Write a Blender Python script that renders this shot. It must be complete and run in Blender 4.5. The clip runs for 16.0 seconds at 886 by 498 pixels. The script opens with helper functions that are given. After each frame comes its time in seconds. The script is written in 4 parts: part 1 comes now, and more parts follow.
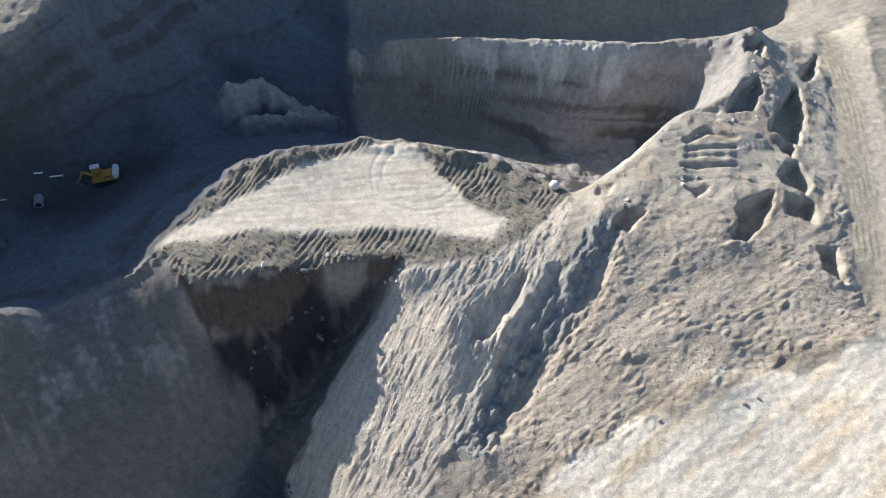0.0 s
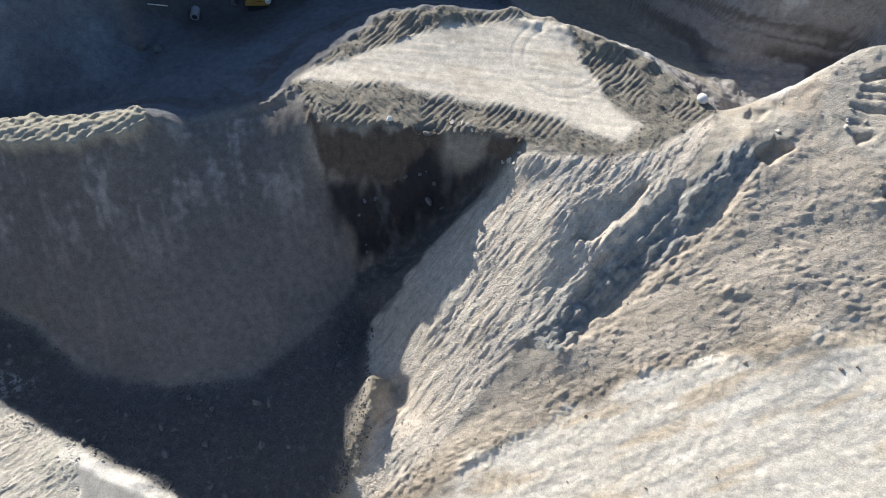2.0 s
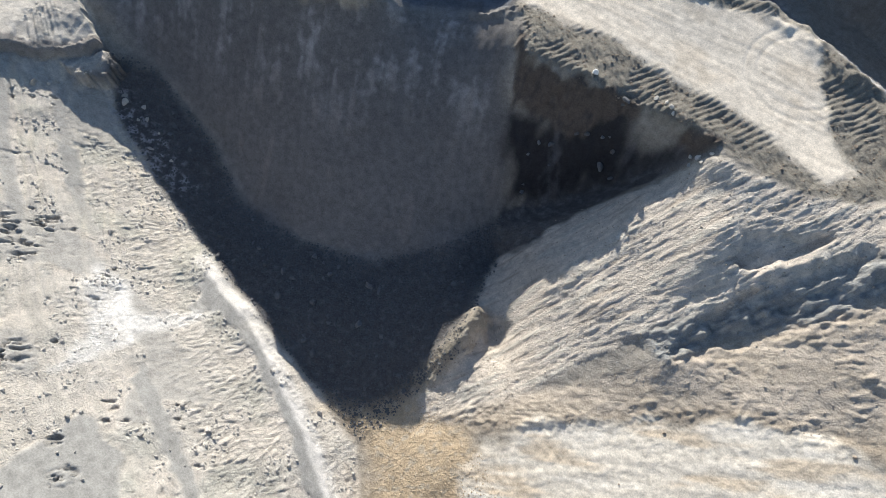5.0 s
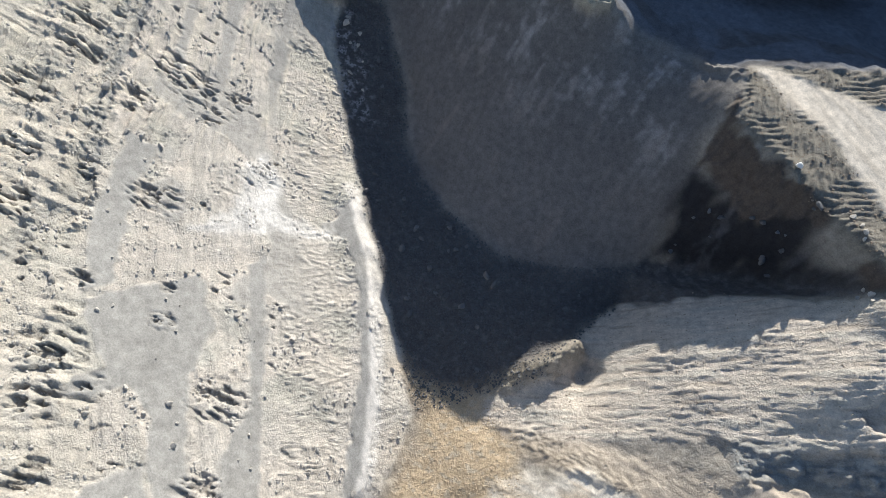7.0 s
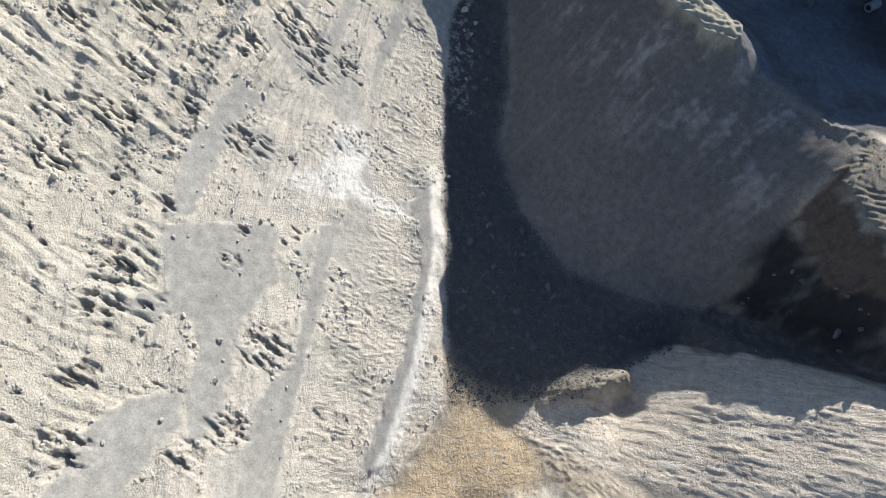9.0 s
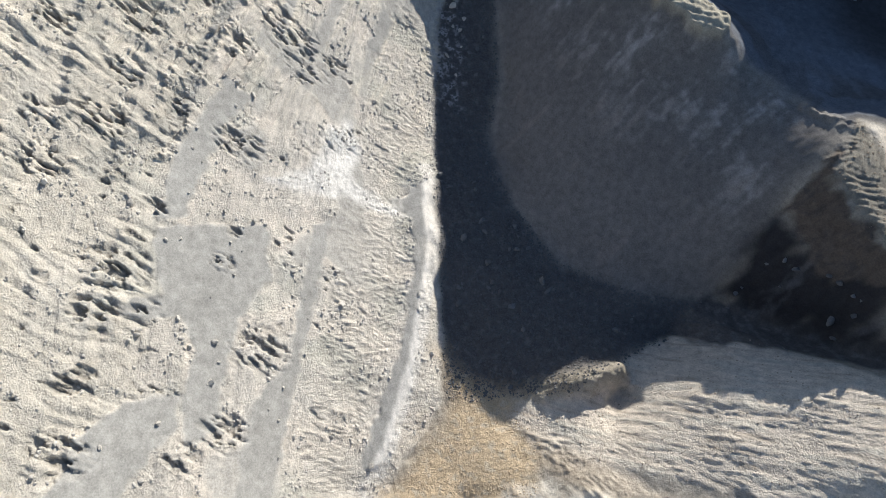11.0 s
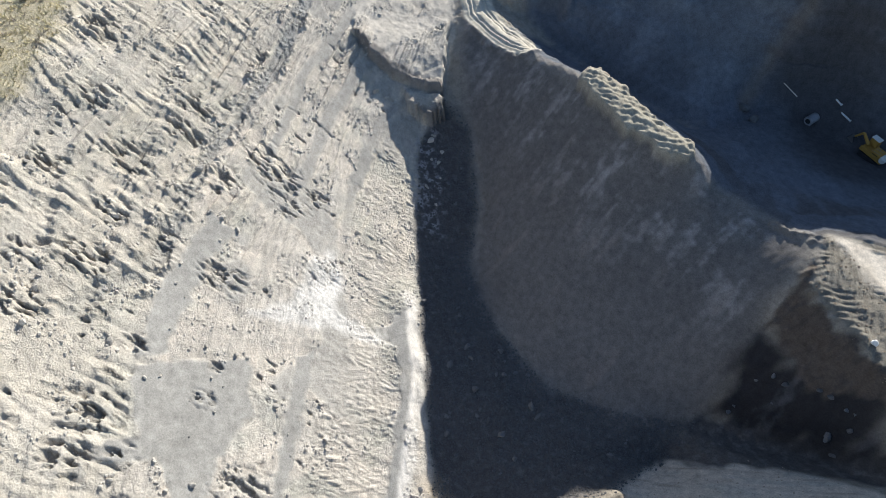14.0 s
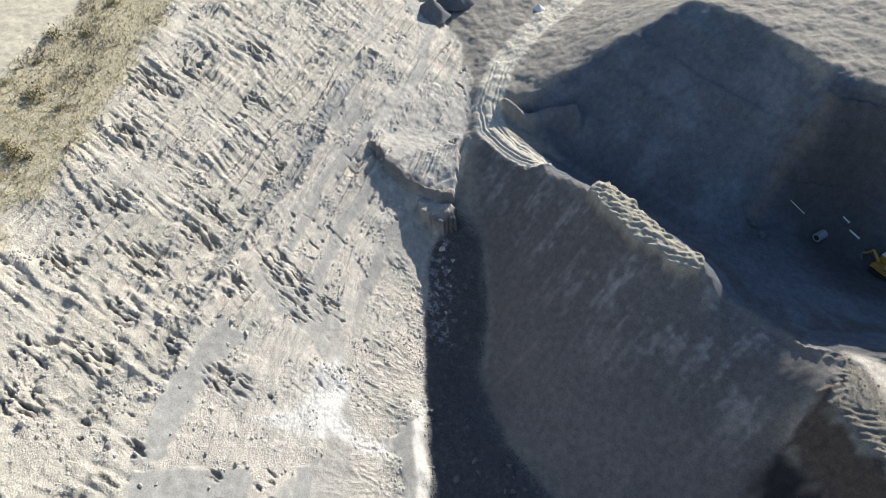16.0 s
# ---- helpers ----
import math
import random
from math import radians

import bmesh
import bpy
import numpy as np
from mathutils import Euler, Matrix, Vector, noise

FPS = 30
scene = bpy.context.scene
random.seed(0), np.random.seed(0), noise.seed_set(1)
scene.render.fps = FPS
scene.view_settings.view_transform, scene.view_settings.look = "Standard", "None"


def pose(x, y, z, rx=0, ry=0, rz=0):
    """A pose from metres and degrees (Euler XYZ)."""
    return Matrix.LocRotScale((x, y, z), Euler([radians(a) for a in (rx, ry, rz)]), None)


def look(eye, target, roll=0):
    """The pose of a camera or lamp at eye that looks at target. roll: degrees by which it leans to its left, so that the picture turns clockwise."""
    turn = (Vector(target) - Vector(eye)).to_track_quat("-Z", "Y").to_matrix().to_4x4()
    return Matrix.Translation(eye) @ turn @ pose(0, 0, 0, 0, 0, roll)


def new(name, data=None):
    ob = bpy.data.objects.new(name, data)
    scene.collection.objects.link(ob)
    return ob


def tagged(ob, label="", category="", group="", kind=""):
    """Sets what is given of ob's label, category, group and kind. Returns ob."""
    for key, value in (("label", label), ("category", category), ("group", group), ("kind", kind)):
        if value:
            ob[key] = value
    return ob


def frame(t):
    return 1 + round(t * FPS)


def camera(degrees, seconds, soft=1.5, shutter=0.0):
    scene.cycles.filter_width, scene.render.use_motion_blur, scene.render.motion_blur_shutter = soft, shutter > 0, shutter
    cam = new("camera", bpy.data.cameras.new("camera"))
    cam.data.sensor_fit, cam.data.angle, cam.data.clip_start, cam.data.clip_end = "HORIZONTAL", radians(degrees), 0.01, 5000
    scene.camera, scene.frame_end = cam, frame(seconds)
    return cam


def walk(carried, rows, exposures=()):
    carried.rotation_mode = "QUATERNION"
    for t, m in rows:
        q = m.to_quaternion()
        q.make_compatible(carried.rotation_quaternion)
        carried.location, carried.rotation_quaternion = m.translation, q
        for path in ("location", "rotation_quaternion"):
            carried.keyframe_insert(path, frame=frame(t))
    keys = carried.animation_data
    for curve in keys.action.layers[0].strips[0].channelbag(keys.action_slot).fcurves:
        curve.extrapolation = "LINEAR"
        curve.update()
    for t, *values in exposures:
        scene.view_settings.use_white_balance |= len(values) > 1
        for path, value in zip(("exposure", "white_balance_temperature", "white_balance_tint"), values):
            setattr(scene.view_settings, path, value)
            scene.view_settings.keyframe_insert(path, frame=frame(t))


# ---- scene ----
# A quarry pit in low sun, seen from a hovering camera that turns and tilts.
EYE = (0, 0, 105)
cam = camera(65.40, 16.0, soft=0.85)
walk(cam, [
    (0, pose(*EYE, 39.6, -0.2, -0)),
    (0.5, pose(*EYE, 37.03, -0.12, 3.03)),
    (1, pose(*EYE, 34.51, -0.06, 6.14)),
    (1.5, pose(*EYE, 31.97, 0.01, 10.63)),
    (2, pose(*EYE, 29.62, 0.04, 15.74)),
    (2.5, pose(*EYE, 26.98, 0.08, 21.81)),
    (3, pose(*EYE, 25.27, 0.14, 26.21)),
    (3.5, pose(*EYE, 24.84, 0.18, 29.03)),
    (3.7, pose(*EYE, 24.82, 0.22, 29.94)),
    (5.8, pose(*EYE, 24.54, 0.07, 50.35)),
    (6, pose(*EYE, 24.53, 0.06, 52.7)),
    (6.5, pose(*EYE, 24.49, 0.01, 59.74)),
    (7, pose(*EYE, 24.4, 0.02, 67.13)),
    (7.5, pose(*EYE, 24.32, 0.01, 71.45)),
    (8, pose(*EYE, 24.18, 0.05, 75.87)),
    (8.5, pose(*EYE, 24.07, 0.06, 78.82)),
    (9, pose(*EYE, 23.97, 0.09, 80.67)),
    (11.3, pose(*EYE, 23.69, 0.16, 79.04)),
    (11.5, pose(*EYE, 24.1, 0.15, 78.91)),
    (12, pose(*EYE, 25.96, 0.12, 78.49)),
    (12.5, pose(*EYE, 29.14, 0.07, 77.98)),
    (13, pose(*EYE, 31.56, -0.02, 77.63)),
    (13.5, pose(*EYE, 32.73, -0.05, 77.28)),
    (14, pose(*EYE, 34.17, -0.09, 76.92)),
    (14.5, pose(*EYE, 36.4, -0.13, 76.55)),
    (15, pose(*EYE, 38.63, -0.13, 76.84)),
    (15.5, pose(*EYE, 40.87, -0.16, 77.58)),
    (16, pose(*EYE, 43.11, -0.2, 78.39)),
], exposures=[(0, 0.66), (3.5, 0.66), (6, 0.6), (9, 0.52), (11.5, 0.48), (14, 0.57), (16, 0.62)])

# ---- light ----
SUN_ELEV = 22.7
SUN_FROM = (-0.75, 0.66)
world = bpy.data.worlds.new("sky")
scene.world = world
world.use_nodes = True
wn = world.node_tree
sky = wn.nodes.new("ShaderNodeTexSky")
sky.sky_type, sky.sun_disc = "NISHITA", False
sky.sun_elevation = radians(SUN_ELEV)
sky.ozone_density, sky.dust_density = 2.5, 0.4
sky.sun_rotation = math.atan2(SUN_FROM[0], SUN_FROM[1])
wn.nodes["Background"].inputs["Strength"].default_value = 0.10
wn.links.new(sky.outputs[0], wn.nodes["Background"].inputs["Color"])
lamp = bpy.data.lights.new("sun", "SUN")
lamp.energy, lamp.angle, lamp.color = 5.0, radians(0.6), (1.0, 0.96, 0.885)
sun = new("sun", lamp)
up = math.tan(radians(SUN_ELEV)) * math.hypot(*SUN_FROM)
sun.matrix_world = look((SUN_FROM[0] * 300, SUN_FROM[1] * 300, up * 300), (0, 0, 0))

# ---- the lie of the land ----
# crests, toes and edges of the quarry, in metres
LINES = {}
LINES["dump_crest"] = [(-108.1, 30.2, 19), (-98.9, 36.9, 19.5), (-81.2, 44.4, 25), (-69.6, 48.3, 27.3), (-60.2, 53.8, 25.6), (-57.6, 56.8, 22), (-54.3, 59.4, 21), (-48, 62.6, 21.5), (-42, 65.3, 25)]
LINES["dump_toe"] = [(-102.1, 27.4, 17), (-89.5, 26.7, 9), (-74.2, 24.7, 4), (-63.8, 20.1, 0.5), (-51.4, 21.9, 0), (-39.1, 27, 0), (-31.4, 37.8, 1), (-28.2, 47.4, 2)]
LINES["scarp_rim"] = [(-42, 65.3, 25), (-35.8, 59.9, 25), (-25.4, 61.5, 25), (-15.5, 63.5, 25), (-7.4, 64, 25)]
LINES["scarp_foot"] = [(-35.2, 55.7, 16), (-25.1, 58.2, 17.5), (-20.4, 62.6, 21), (-7.2, 63.2, 22)]
LINES["gully"] = [(-28.2, 47.4, 2), (-22.6, 53, 4), (-16.7, 59, 9), (-9.8, 62.3, 17)]
LINES["south_toe"] = [(-159.4, 32.5, 22), (-144.6, 32.2, 21), (-129, 32.7, 20), (-108.1, 27.3, 18), (-94.7, 22.2, 11), (-88.3, 15.6, 8), (-76.1, 12.5, 5), (-61.3, 9.8, 2.5), (-39.8, 6.5, 1), (-27.2, 4.7, 0), (-20.3, 3.7, 0), (-9.6, -6.3, 0), (12, -14, 6), (45, -16, 20), (90, -10, 28)]
LINES["bench_lip"] = [(-58.7, 8.1, 4.6), (-43.4, 6.4, 4.4), (-26.8, 0.6, 4), (-14.6, -5.4, 3.4), (-9.5, -9.3, 3)]
LINES["bench_heel"] = [(-55.9, 3.9, 5), (-43.9, 2, 4.8), (-24.1, -4.1, 4.2), (-12.2, -9.7, 3.6), (-9.6, -12.5, 3.2)]
LINES["south_brow"] = [(-190, -5, 42), (-130.7, -24.4, 42), (-111.5, -28.9, 42), (-84.3, -36.5, 42), (-74.1, -43.2, 42), (-40, -46, 42), (0, -50, 42), (60, -54, 42), (120, -50, 42)]
LINES["south_field"] = [(-220, -60, 48), (-120, -75, 48), (-40, -85, 48), (60, -90, 47), (140, -90, 45)]
LINES["head_flat"] = [(-108.1, 30.2, 19), (-121.1, 34.5, 21.5), (-136.3, 47.6, 22.5), (-151.3, 68, 22.5), (-180, 90, 22)]
LINES["west_plain"] = [(-260, 20, 24), (-260, 100, 24), (-200, 160, 26)]
LINES["hill_west"] = [(-114.7, 41.3, 21.5), (-118, 56.3, 28), (-117.1, 74.2, 39), (-125, 95, 41), (-130, 140, 43)]
LINES["hill_foot"] = [(-114.1, 40.9, 18), (-100.7, 46.2, 15), (-83.2, 57.1, 14.5), (-74.3, 62.8, 15.5), (-74.4, 72.8, 17)]
LINES["hill_rim"] = [(-117.1, 74.2, 39), (-105.3, 80.5, 41), (-86.6, 85.9, 41), (-70.5, 96.3, 40.5), (-65.9, 108.1, 41), (-62, 125, 47), (-50, 155, 50), (-30, 190, 54), (40, 210, 54)]
LINES["hill_spur"] = [(-81.7, 84.8, 41), (-79.6, 80.7, 31), (-79.2, 78.6, 22), (-76, 74, 16)]
LINES["works_floor"] = [(-60.6, 88.6, 15.5), (-71.6, 82.3, 15.5), (-52.1, 99.3, 15.5)]
LINES["works_back"] = [(-76, 75, 16.5), (-75.4, 86.2, 22), (-67.5, 93, 20), (-58.3, 105.4, 18)]
LINES["plateau_back"] = [(-43.6, 66.6, 24.5), (-34, 83.9, 25), (-24.5, 85.9, 27), (-12.7, 89.5, 26), (-0.1, 87.3, 26), (9, 86.2, 25), (20.2, 79.3, 24.5)]
LINES["plateau_mid"] = [(-39.3, 70, 24.5), (-16.4, 76.8, 25), (4.3, 72.6, 25)]
LINES["north_pit"] = [(24.2, 92.7, 14), (17.7, 109, 7), (2.3, 118.3, 6), (-16.2, 119.7, 8), (-32.5, 109.3, 12), (-44.3, 103.2, 15)]
LINES["north_foot"] = [(-46.1, 123.1, 15), (-18, 109, 9), (10, 107, 8), (30, 106, 9), (46, 108, 12)]
LINES["north_near"] = [(22, 83, 13), (32, 93, 10), (46, 106, 12)]
LINES["north_wall"] = [(-19.2, 120.1, 27), (6.5, 119.4, 27), (23.9, 116.8, 28), (37.5, 114.1, 29), (52.7, 113, 31), (58.6, 113.6, 33)]
LINES["north_back"] = [(-20, 133, 12), (40, 133, 12), (75, 138, 17)]
LINES["north_rise"] = [(-25, 142, 12), (40, 142, 12), (72, 147, 17)]
LINES["north_top"] = [(-25, 166, 38), (40, 166, 38), (80, 165, 34)]
LINES["east_ridge"] = [(58.6, 113.6, 33), (49.5, 94.9, 32.5), (39.4, 90.8, 31), (28, 80.4, 28), (20.8, 77.6, 25)]
LINES["road_west"] = [(72.9, 118.6, 28), (68.6, 94.6, 28), (64.3, 80.5, 28), (59.4, 61, 26.5), (61.1, 54.8, 24)]
LINES["road_east"] = [(85, 125, 28), (78, 100, 28), (74, 82, 27.5), (74, 62, 27), (85, 45, 27)]
LINES["east_far"] = [(150, 40, 34), (150, 120, 34), (150, 220, 36)]
LINES["rill_top"] = [(-6.3, 62, 25), (5.8, 64.5, 25.2), (12.7, 67.7, 26), (20.8, 77.6, 25)]
LINES["spur"] = [(27.1, 80.4, 28), (23.9, 70.7, 27.8), (17.2, 61.8, 25.4), (9.6, 49.8, 20.1), (0.8, 38.7, 14.8)]
LINES["spur_valley"] = [(27, 67.8, 27.3), (17.7, 53.3, 21.8), (9.5, 44.6, 16.4), (6.0, 37.4, 16.2)]
LINES["rill_foot"] = [(-26.6, 44.6, 2), (-23.8, 39.4, -1.5), (-20.2, 29.5, 3.9), (-17.5, 22.3, 4.7), (-19, 16.9, 0)]
LINES["rill_mid"] = [(-9.7, 55.5, 17.9), (-10.3, 46.2, 15.0), (-9.9, 38, 11.2), (-9.8, 26.6, 6.0)]
LINES["rill_dip"] = [(-18.4, 31.4, 1), (-15.2, 29.0, 1.6), (-13.2, 26.4, 2.6)]
LINES["rill_rib"] = [(-4.1, 53.6, 19.7), (-4.9, 46.8, 15.7), (-5.5, 38.9, 14.3)]
LINES["rill_fold"] = [(0.8, 54.9, 23.6), (1.6, 47.0, 18.4)]
LINES["rill_edge"] = [(-13.6, 37.5, 10.0), (-11.2, 42.3, 14.1)]
LINES["fan_top"] = [(32.5, 75.3, 28), (41.9, 71.3, 28.5), (52.1, 75.1, 29.5), (55.6, 68.4, 28)]
LINES["ramp_edge"] = [(-16.4, 12.5, 0), (-9.8, 16.4, 3.5), (-3.6, 19.8, 7.5), (15, 36.2, 16), (36, 44.9, 23), (43.8, 47.5, 22.5), (58.5, 50.7, 26)]
LINES["ramp"] = [(-6, 4, 0), (4, 4, 4.5), (20, 8, 11), (40, 26, 19), (62, 38, 25.5)]



def relax(step, x0, x1, y0, y1, start, rounds):
    """Heights on a grid that run straight from line to line."""
    nx, ny = int((x1 - x0) / step) + 1, int((y1 - y0) / step) + 1
    if start is None:
        h = np.full((ny, nx), 25.0)
    else:
        h = resample(start, x0, y0, step * 2, x0 + np.arange(nx)[None, :] * step + 0 * np.arange(ny)[:, None], y0 + np.arange(ny)[:, None] * step + 0 * np.arange(nx)[None, :])
    total, count = np.zeros((ny, nx)), np.zeros((ny, nx))
    for line in LINES.values():
        for a, b in zip(line, line[1:]):
            n = max(2, int(math.dist(a[:2], b[:2]) / step * 2.5))
            f = np.linspace(0, 1, n)[:, None]
            p = np.array(a) * (1 - f) + np.array(b) * f
            i, j = np.rint((p[:, 0] - x0) / step).astype(int), np.rint((p[:, 1] - y0) / step).astype(int)
            ok = (i >= 0) & (i < nx) & (j >= 0) & (j < ny)
            np.add.at(total, (j[ok], i[ok]), p[ok, 2])
            np.add.at(count, (j[ok], i[ok]), 1)
    fixed = count > 0
    value = total / np.maximum(count, 1)
    for _ in range(rounds):
        e = np.pad(h, 1, mode="edge")
        h = (e[:-2, 1:-1] + e[2:, 1:-1] + e[1:-1, :-2] + e[1:-1, 2:]) / 4
        h[fixed] = value[fixed]
    return h


def resample(h, x0, y0, step, x, y):
    ny, nx = h.shape
    u, v = np.clip((x - x0) / step, 0, nx - 1.001), np.clip((y - y0) / step, 0, ny - 1.001)
    i, j = u.astype(int), v.astype(int)
    u, v = u - i, v - j
    return (h[j, i] * (1 - u) + h[j, i + 1] * u) * (1 - v) + (h[j + 1, i] * (1 - u) + h[j + 1, i + 1] * u) * v


AREA = (-280.0, 200.0, -152.0, 264.0)
base = None
for step, rounds in ((16, 300), (8, 300), (4, 300), (2, 300), (1, 300)):
    base = relax(step, AREA[0], AREA[1], AREA[2], AREA[3], base, rounds)
for _ in range(2):
    e = np.pad(base, 1, mode="edge")
    base = (e[:-2, 1:-1] + e[2:, 1:-1] + e[1:-1, :-2] + e[1:-1, 2:] + 2 * base) / 6


def axis(spans, far):
    """Even steps within each span (from, to, step), then ever longer ones out to far."""
    mid = np.concatenate([np.arange(lo, hi - step / 2, step) for lo, hi, step in spans])
    out, d = [], spans[0][2]
    while sum(out) < far:
        d *= 1.12
        out.append(d)
    run = np.cumsum(out)
    return np.concatenate([mid[0] - run[::-1], mid, mid[-1] + run])


ANGLES = np.random.RandomState(3).rand(512, 512) * 2 * math.pi
WAY_X, WAY_Y = np.cos(ANGLES).astype(np.float32), np.sin(ANGLES).astype(np.float32)


def grain(x, y, seed=0):
    """Smooth random relief between about -1 and 1, with features one unit wide."""
    i, j = np.floor(x), np.floor(y)
    u, v = (x - i).astype(np.float32), (y - j).astype(np.float32)
    i, j = (i.astype(np.int32) + seed * 37) & 511, (j.astype(np.int32) + seed * 101) & 511
    i1, j1 = (i + 1) & 511, (j + 1) & 511
    fu, fv = u * u * (3 - 2 * u), v * v * (3 - 2 * v)

    def corner(p, q, a, b):
        return WAY_X[q, p] * (u - a) + WAY_Y[q, p] * (v - b)

    low = corner(i, j, 0, 0) * (1 - fu) + corner(i1, j, 1, 0) * fu
    return (low * (1 - fv) + (corner(i, j1, 0, 1) * (1 - fu) + corner(i1, j1, 1, 1) * fu) * fv) * 1.5


def layered(x, y, octaves, seed=0, gain=0.5):
    total, amp = 0, 1.0
    for k in range(octaves):
        total = total + amp * grain(x * 2 ** k, y * 2 ** k, seed + k * 17)
        amp *= gain
    return total


def smooth(a, b, v):
    t = np.clip((v - a) / (b - a), 0, 1)
    return t * t * (3 - 2 * t)


def within(points, X, Y, soft, ragged=None):
    """1 inside the outline, 0 outside, with an edge that wide."""
    p = [(q[0], q[1]) for q in points]
    px, py = np.array(p).T
    out = np.zeros(X.shape, X.dtype)
    j0, j1 = np.searchsorted(Y[:, 0], (py.min() - 10, py.max() + 10))
    i0, i1 = np.searchsorted(X[0], (px.min() - 10, px.max() + 10))
    x, y = X[j0:j1, i0:i1], Y[j0:j1, i0:i1]
    near, inside = np.full(x.shape, 1e9), np.zeros(x.shape, bool)
    for (ax, ay), (bx, by) in zip(p, p[1:] + p[:1]):
        dx, dy = bx - ax, by - ay
        t = np.clip(((x - ax) * dx + (y - ay) * dy) / (dx * dx + dy * dy + 1e-9), 0, 1)
        near = np.minimum(near, (x - ax - t * dx) ** 2 + (y - ay - t * dy) ** 2)
        cross = ((ay > y) != (by > y)) & (x < dx * (y - ay) / (dy + 1e-12) + ax)
        inside ^= cross
    d = np.sqrt(near) * np.where(inside, -1, 1)
    if ragged is not None:
        d = d + ragged[j0:j1, i0:i1]
    out[j0:j1, i0:i1] = smooth(soft, -soft, d)
    return out


def off_line(line, X, Y):
    """How far every point is from a line in plan."""
    near = np.full(X.shape, 1e9)
    for a, b in zip(line, line[1:]):
        dx, dy = b[0] - a[0], b[1] - a[1]
        t = np.clip(((X - a[0]) * dx + (Y - a[1]) * dy) / (dx * dx + dy * dy + 1e-9), 0, 1)
        near = np.minimum(near, (X - a[0] - t * dx) ** 2 + (Y - a[1] - t * dy) ** 2)
    return np.sqrt(near)


xs = axis(((-152, -112, 0.36), (-112, 30, 0.19), (30, 88, 0.3)), 3000)
ys = axis(((-56, -44, 0.36), (-44, 66, 0.19), (66, 134, 0.3)), 3000)
X, Y = np.meshgrid(xs.astype(np.float32), ys.astype(np.float32))
Z = resample(base, AREA[0], AREA[2], 1.0, X, Y).astype(np.float32)
S = Z.copy()
L = LINES
ragged = 2.2 * layered(X / 9, Y / 9, 3, 5)
fine = 0.5 * layered(X / 2.2, Y / 2.2, 2, 6)


def back(name):
    return L[name][::-1]


south = within(L["south_toe"] + [(140, -150), (-280, -150), (-280, 30)], X, Y, 0.8, 0.4 * ragged)
dump = within(L["dump_crest"] + [L["scarp_foot"][0]] + back("dump_toe"), X, Y, 2.0, 0.5 * ragged)
floor = within(L["dump_toe"][1:] + L["rill_foot"] + back("south_toe")[4:11], X, Y, 1.5, 0.5 * ragged)
tan = within(L["rill_foot"][3:] + L["ramp_edge"][:2] + [(6, 8), (2, -6), (-10, -8)] + back("south_toe")[3:6] + [(-19, 14)], X, Y, 2.5, 0.8 * ragged)
ramp = within(L["ramp_edge"][1:] + [(80, 55), (95, 30)] + back("south_toe")[:3] + [(4, -10), (-4, 12)], X, Y, 1.2, 1.6 * ragged + fine)
rill = within(L["rill_top"] + L["spur"][2:] + [L["ramp_edge"][1], L["ramp_edge"][0]] + back("rill_foot"), X, Y, 0.8, fine)
band = within(L["spur"][1:] + back("spur_valley"), X, Y, 0.8, 0.3 * ragged)
fan = within(back("spur_valley") + L["fan_top"] + L["road_west"][2:] + back("ramp_edge"), X, Y, 0.8, fine)
hump = within(L["east_ridge"] + [L["spur"][1]] + L["fan_top"] + L["road_west"][2::-1], X, Y, 1.0, fine)
road = within(L["road_west"] + back("road_east"), X, Y, 0.8, 0.5 * fine)
plateau = within(L["scarp_rim"] + L["rill_top"][1:] + back("plateau_back"), X, Y, 0.6, fine)
lane = within([(-43, 67.5), (-34, 77), (-12, 88), (-5, 88), (4, 76), (10, 72), (8, 68), (-12, 71), (-30, 69.5)], X, Y, 1.0, 0.5 * ragged)
scarp = within(L["scarp_rim"] + back("scarp_foot"), X, Y, 0.5, 1.5 * fine + 0.4 * ragged)
gully = within(back("scarp_foot") + L["gully"], X, Y, 1.5, fine + 0.7 * ragged)
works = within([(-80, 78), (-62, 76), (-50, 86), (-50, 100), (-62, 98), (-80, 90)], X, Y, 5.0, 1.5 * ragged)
north = within(back("north_pit") + [(-30, 118)] + L["north_wall"] + L["east_ridge"][1:4], X, Y, 1.5, 0.3 * ragged)
hill = within(L["hill_foot"] + back("hill_spur")[1:] + back("hill_rim")[7:] + back("hill_west")[2:], X, Y, 1.2, fine)
wild = within(L["south_brow"] + [(120, -72), (-40, -68), (-74, -66), (-88, -58), (-102, -49.5), (-120, -43), (-140, -37), (-190, -22)], X, Y, 2.0, ragged)
field = within([(120, -72), (-40, -68), (-74, -66), (-88, -58), (-102, -49.5), (-120, -43), (-140, -37), (-190, -22), (-270, -40), (-270, -150), (190, -150)], X, Y, 2.0, ragged)
haul_path = [(-158, 70, 0), (-140, 50.5, 0), (-128, 39.5, 0), (-116, 33.5, 0), (-109.5, 32.9, 0), (-103.5, 35.2, 0), (-98, 38.6, 0)]
haul_off = off_line(haul_path, X, Y) + 0.3 * fine
haul = smooth(3.6, 2.6, haul_off)

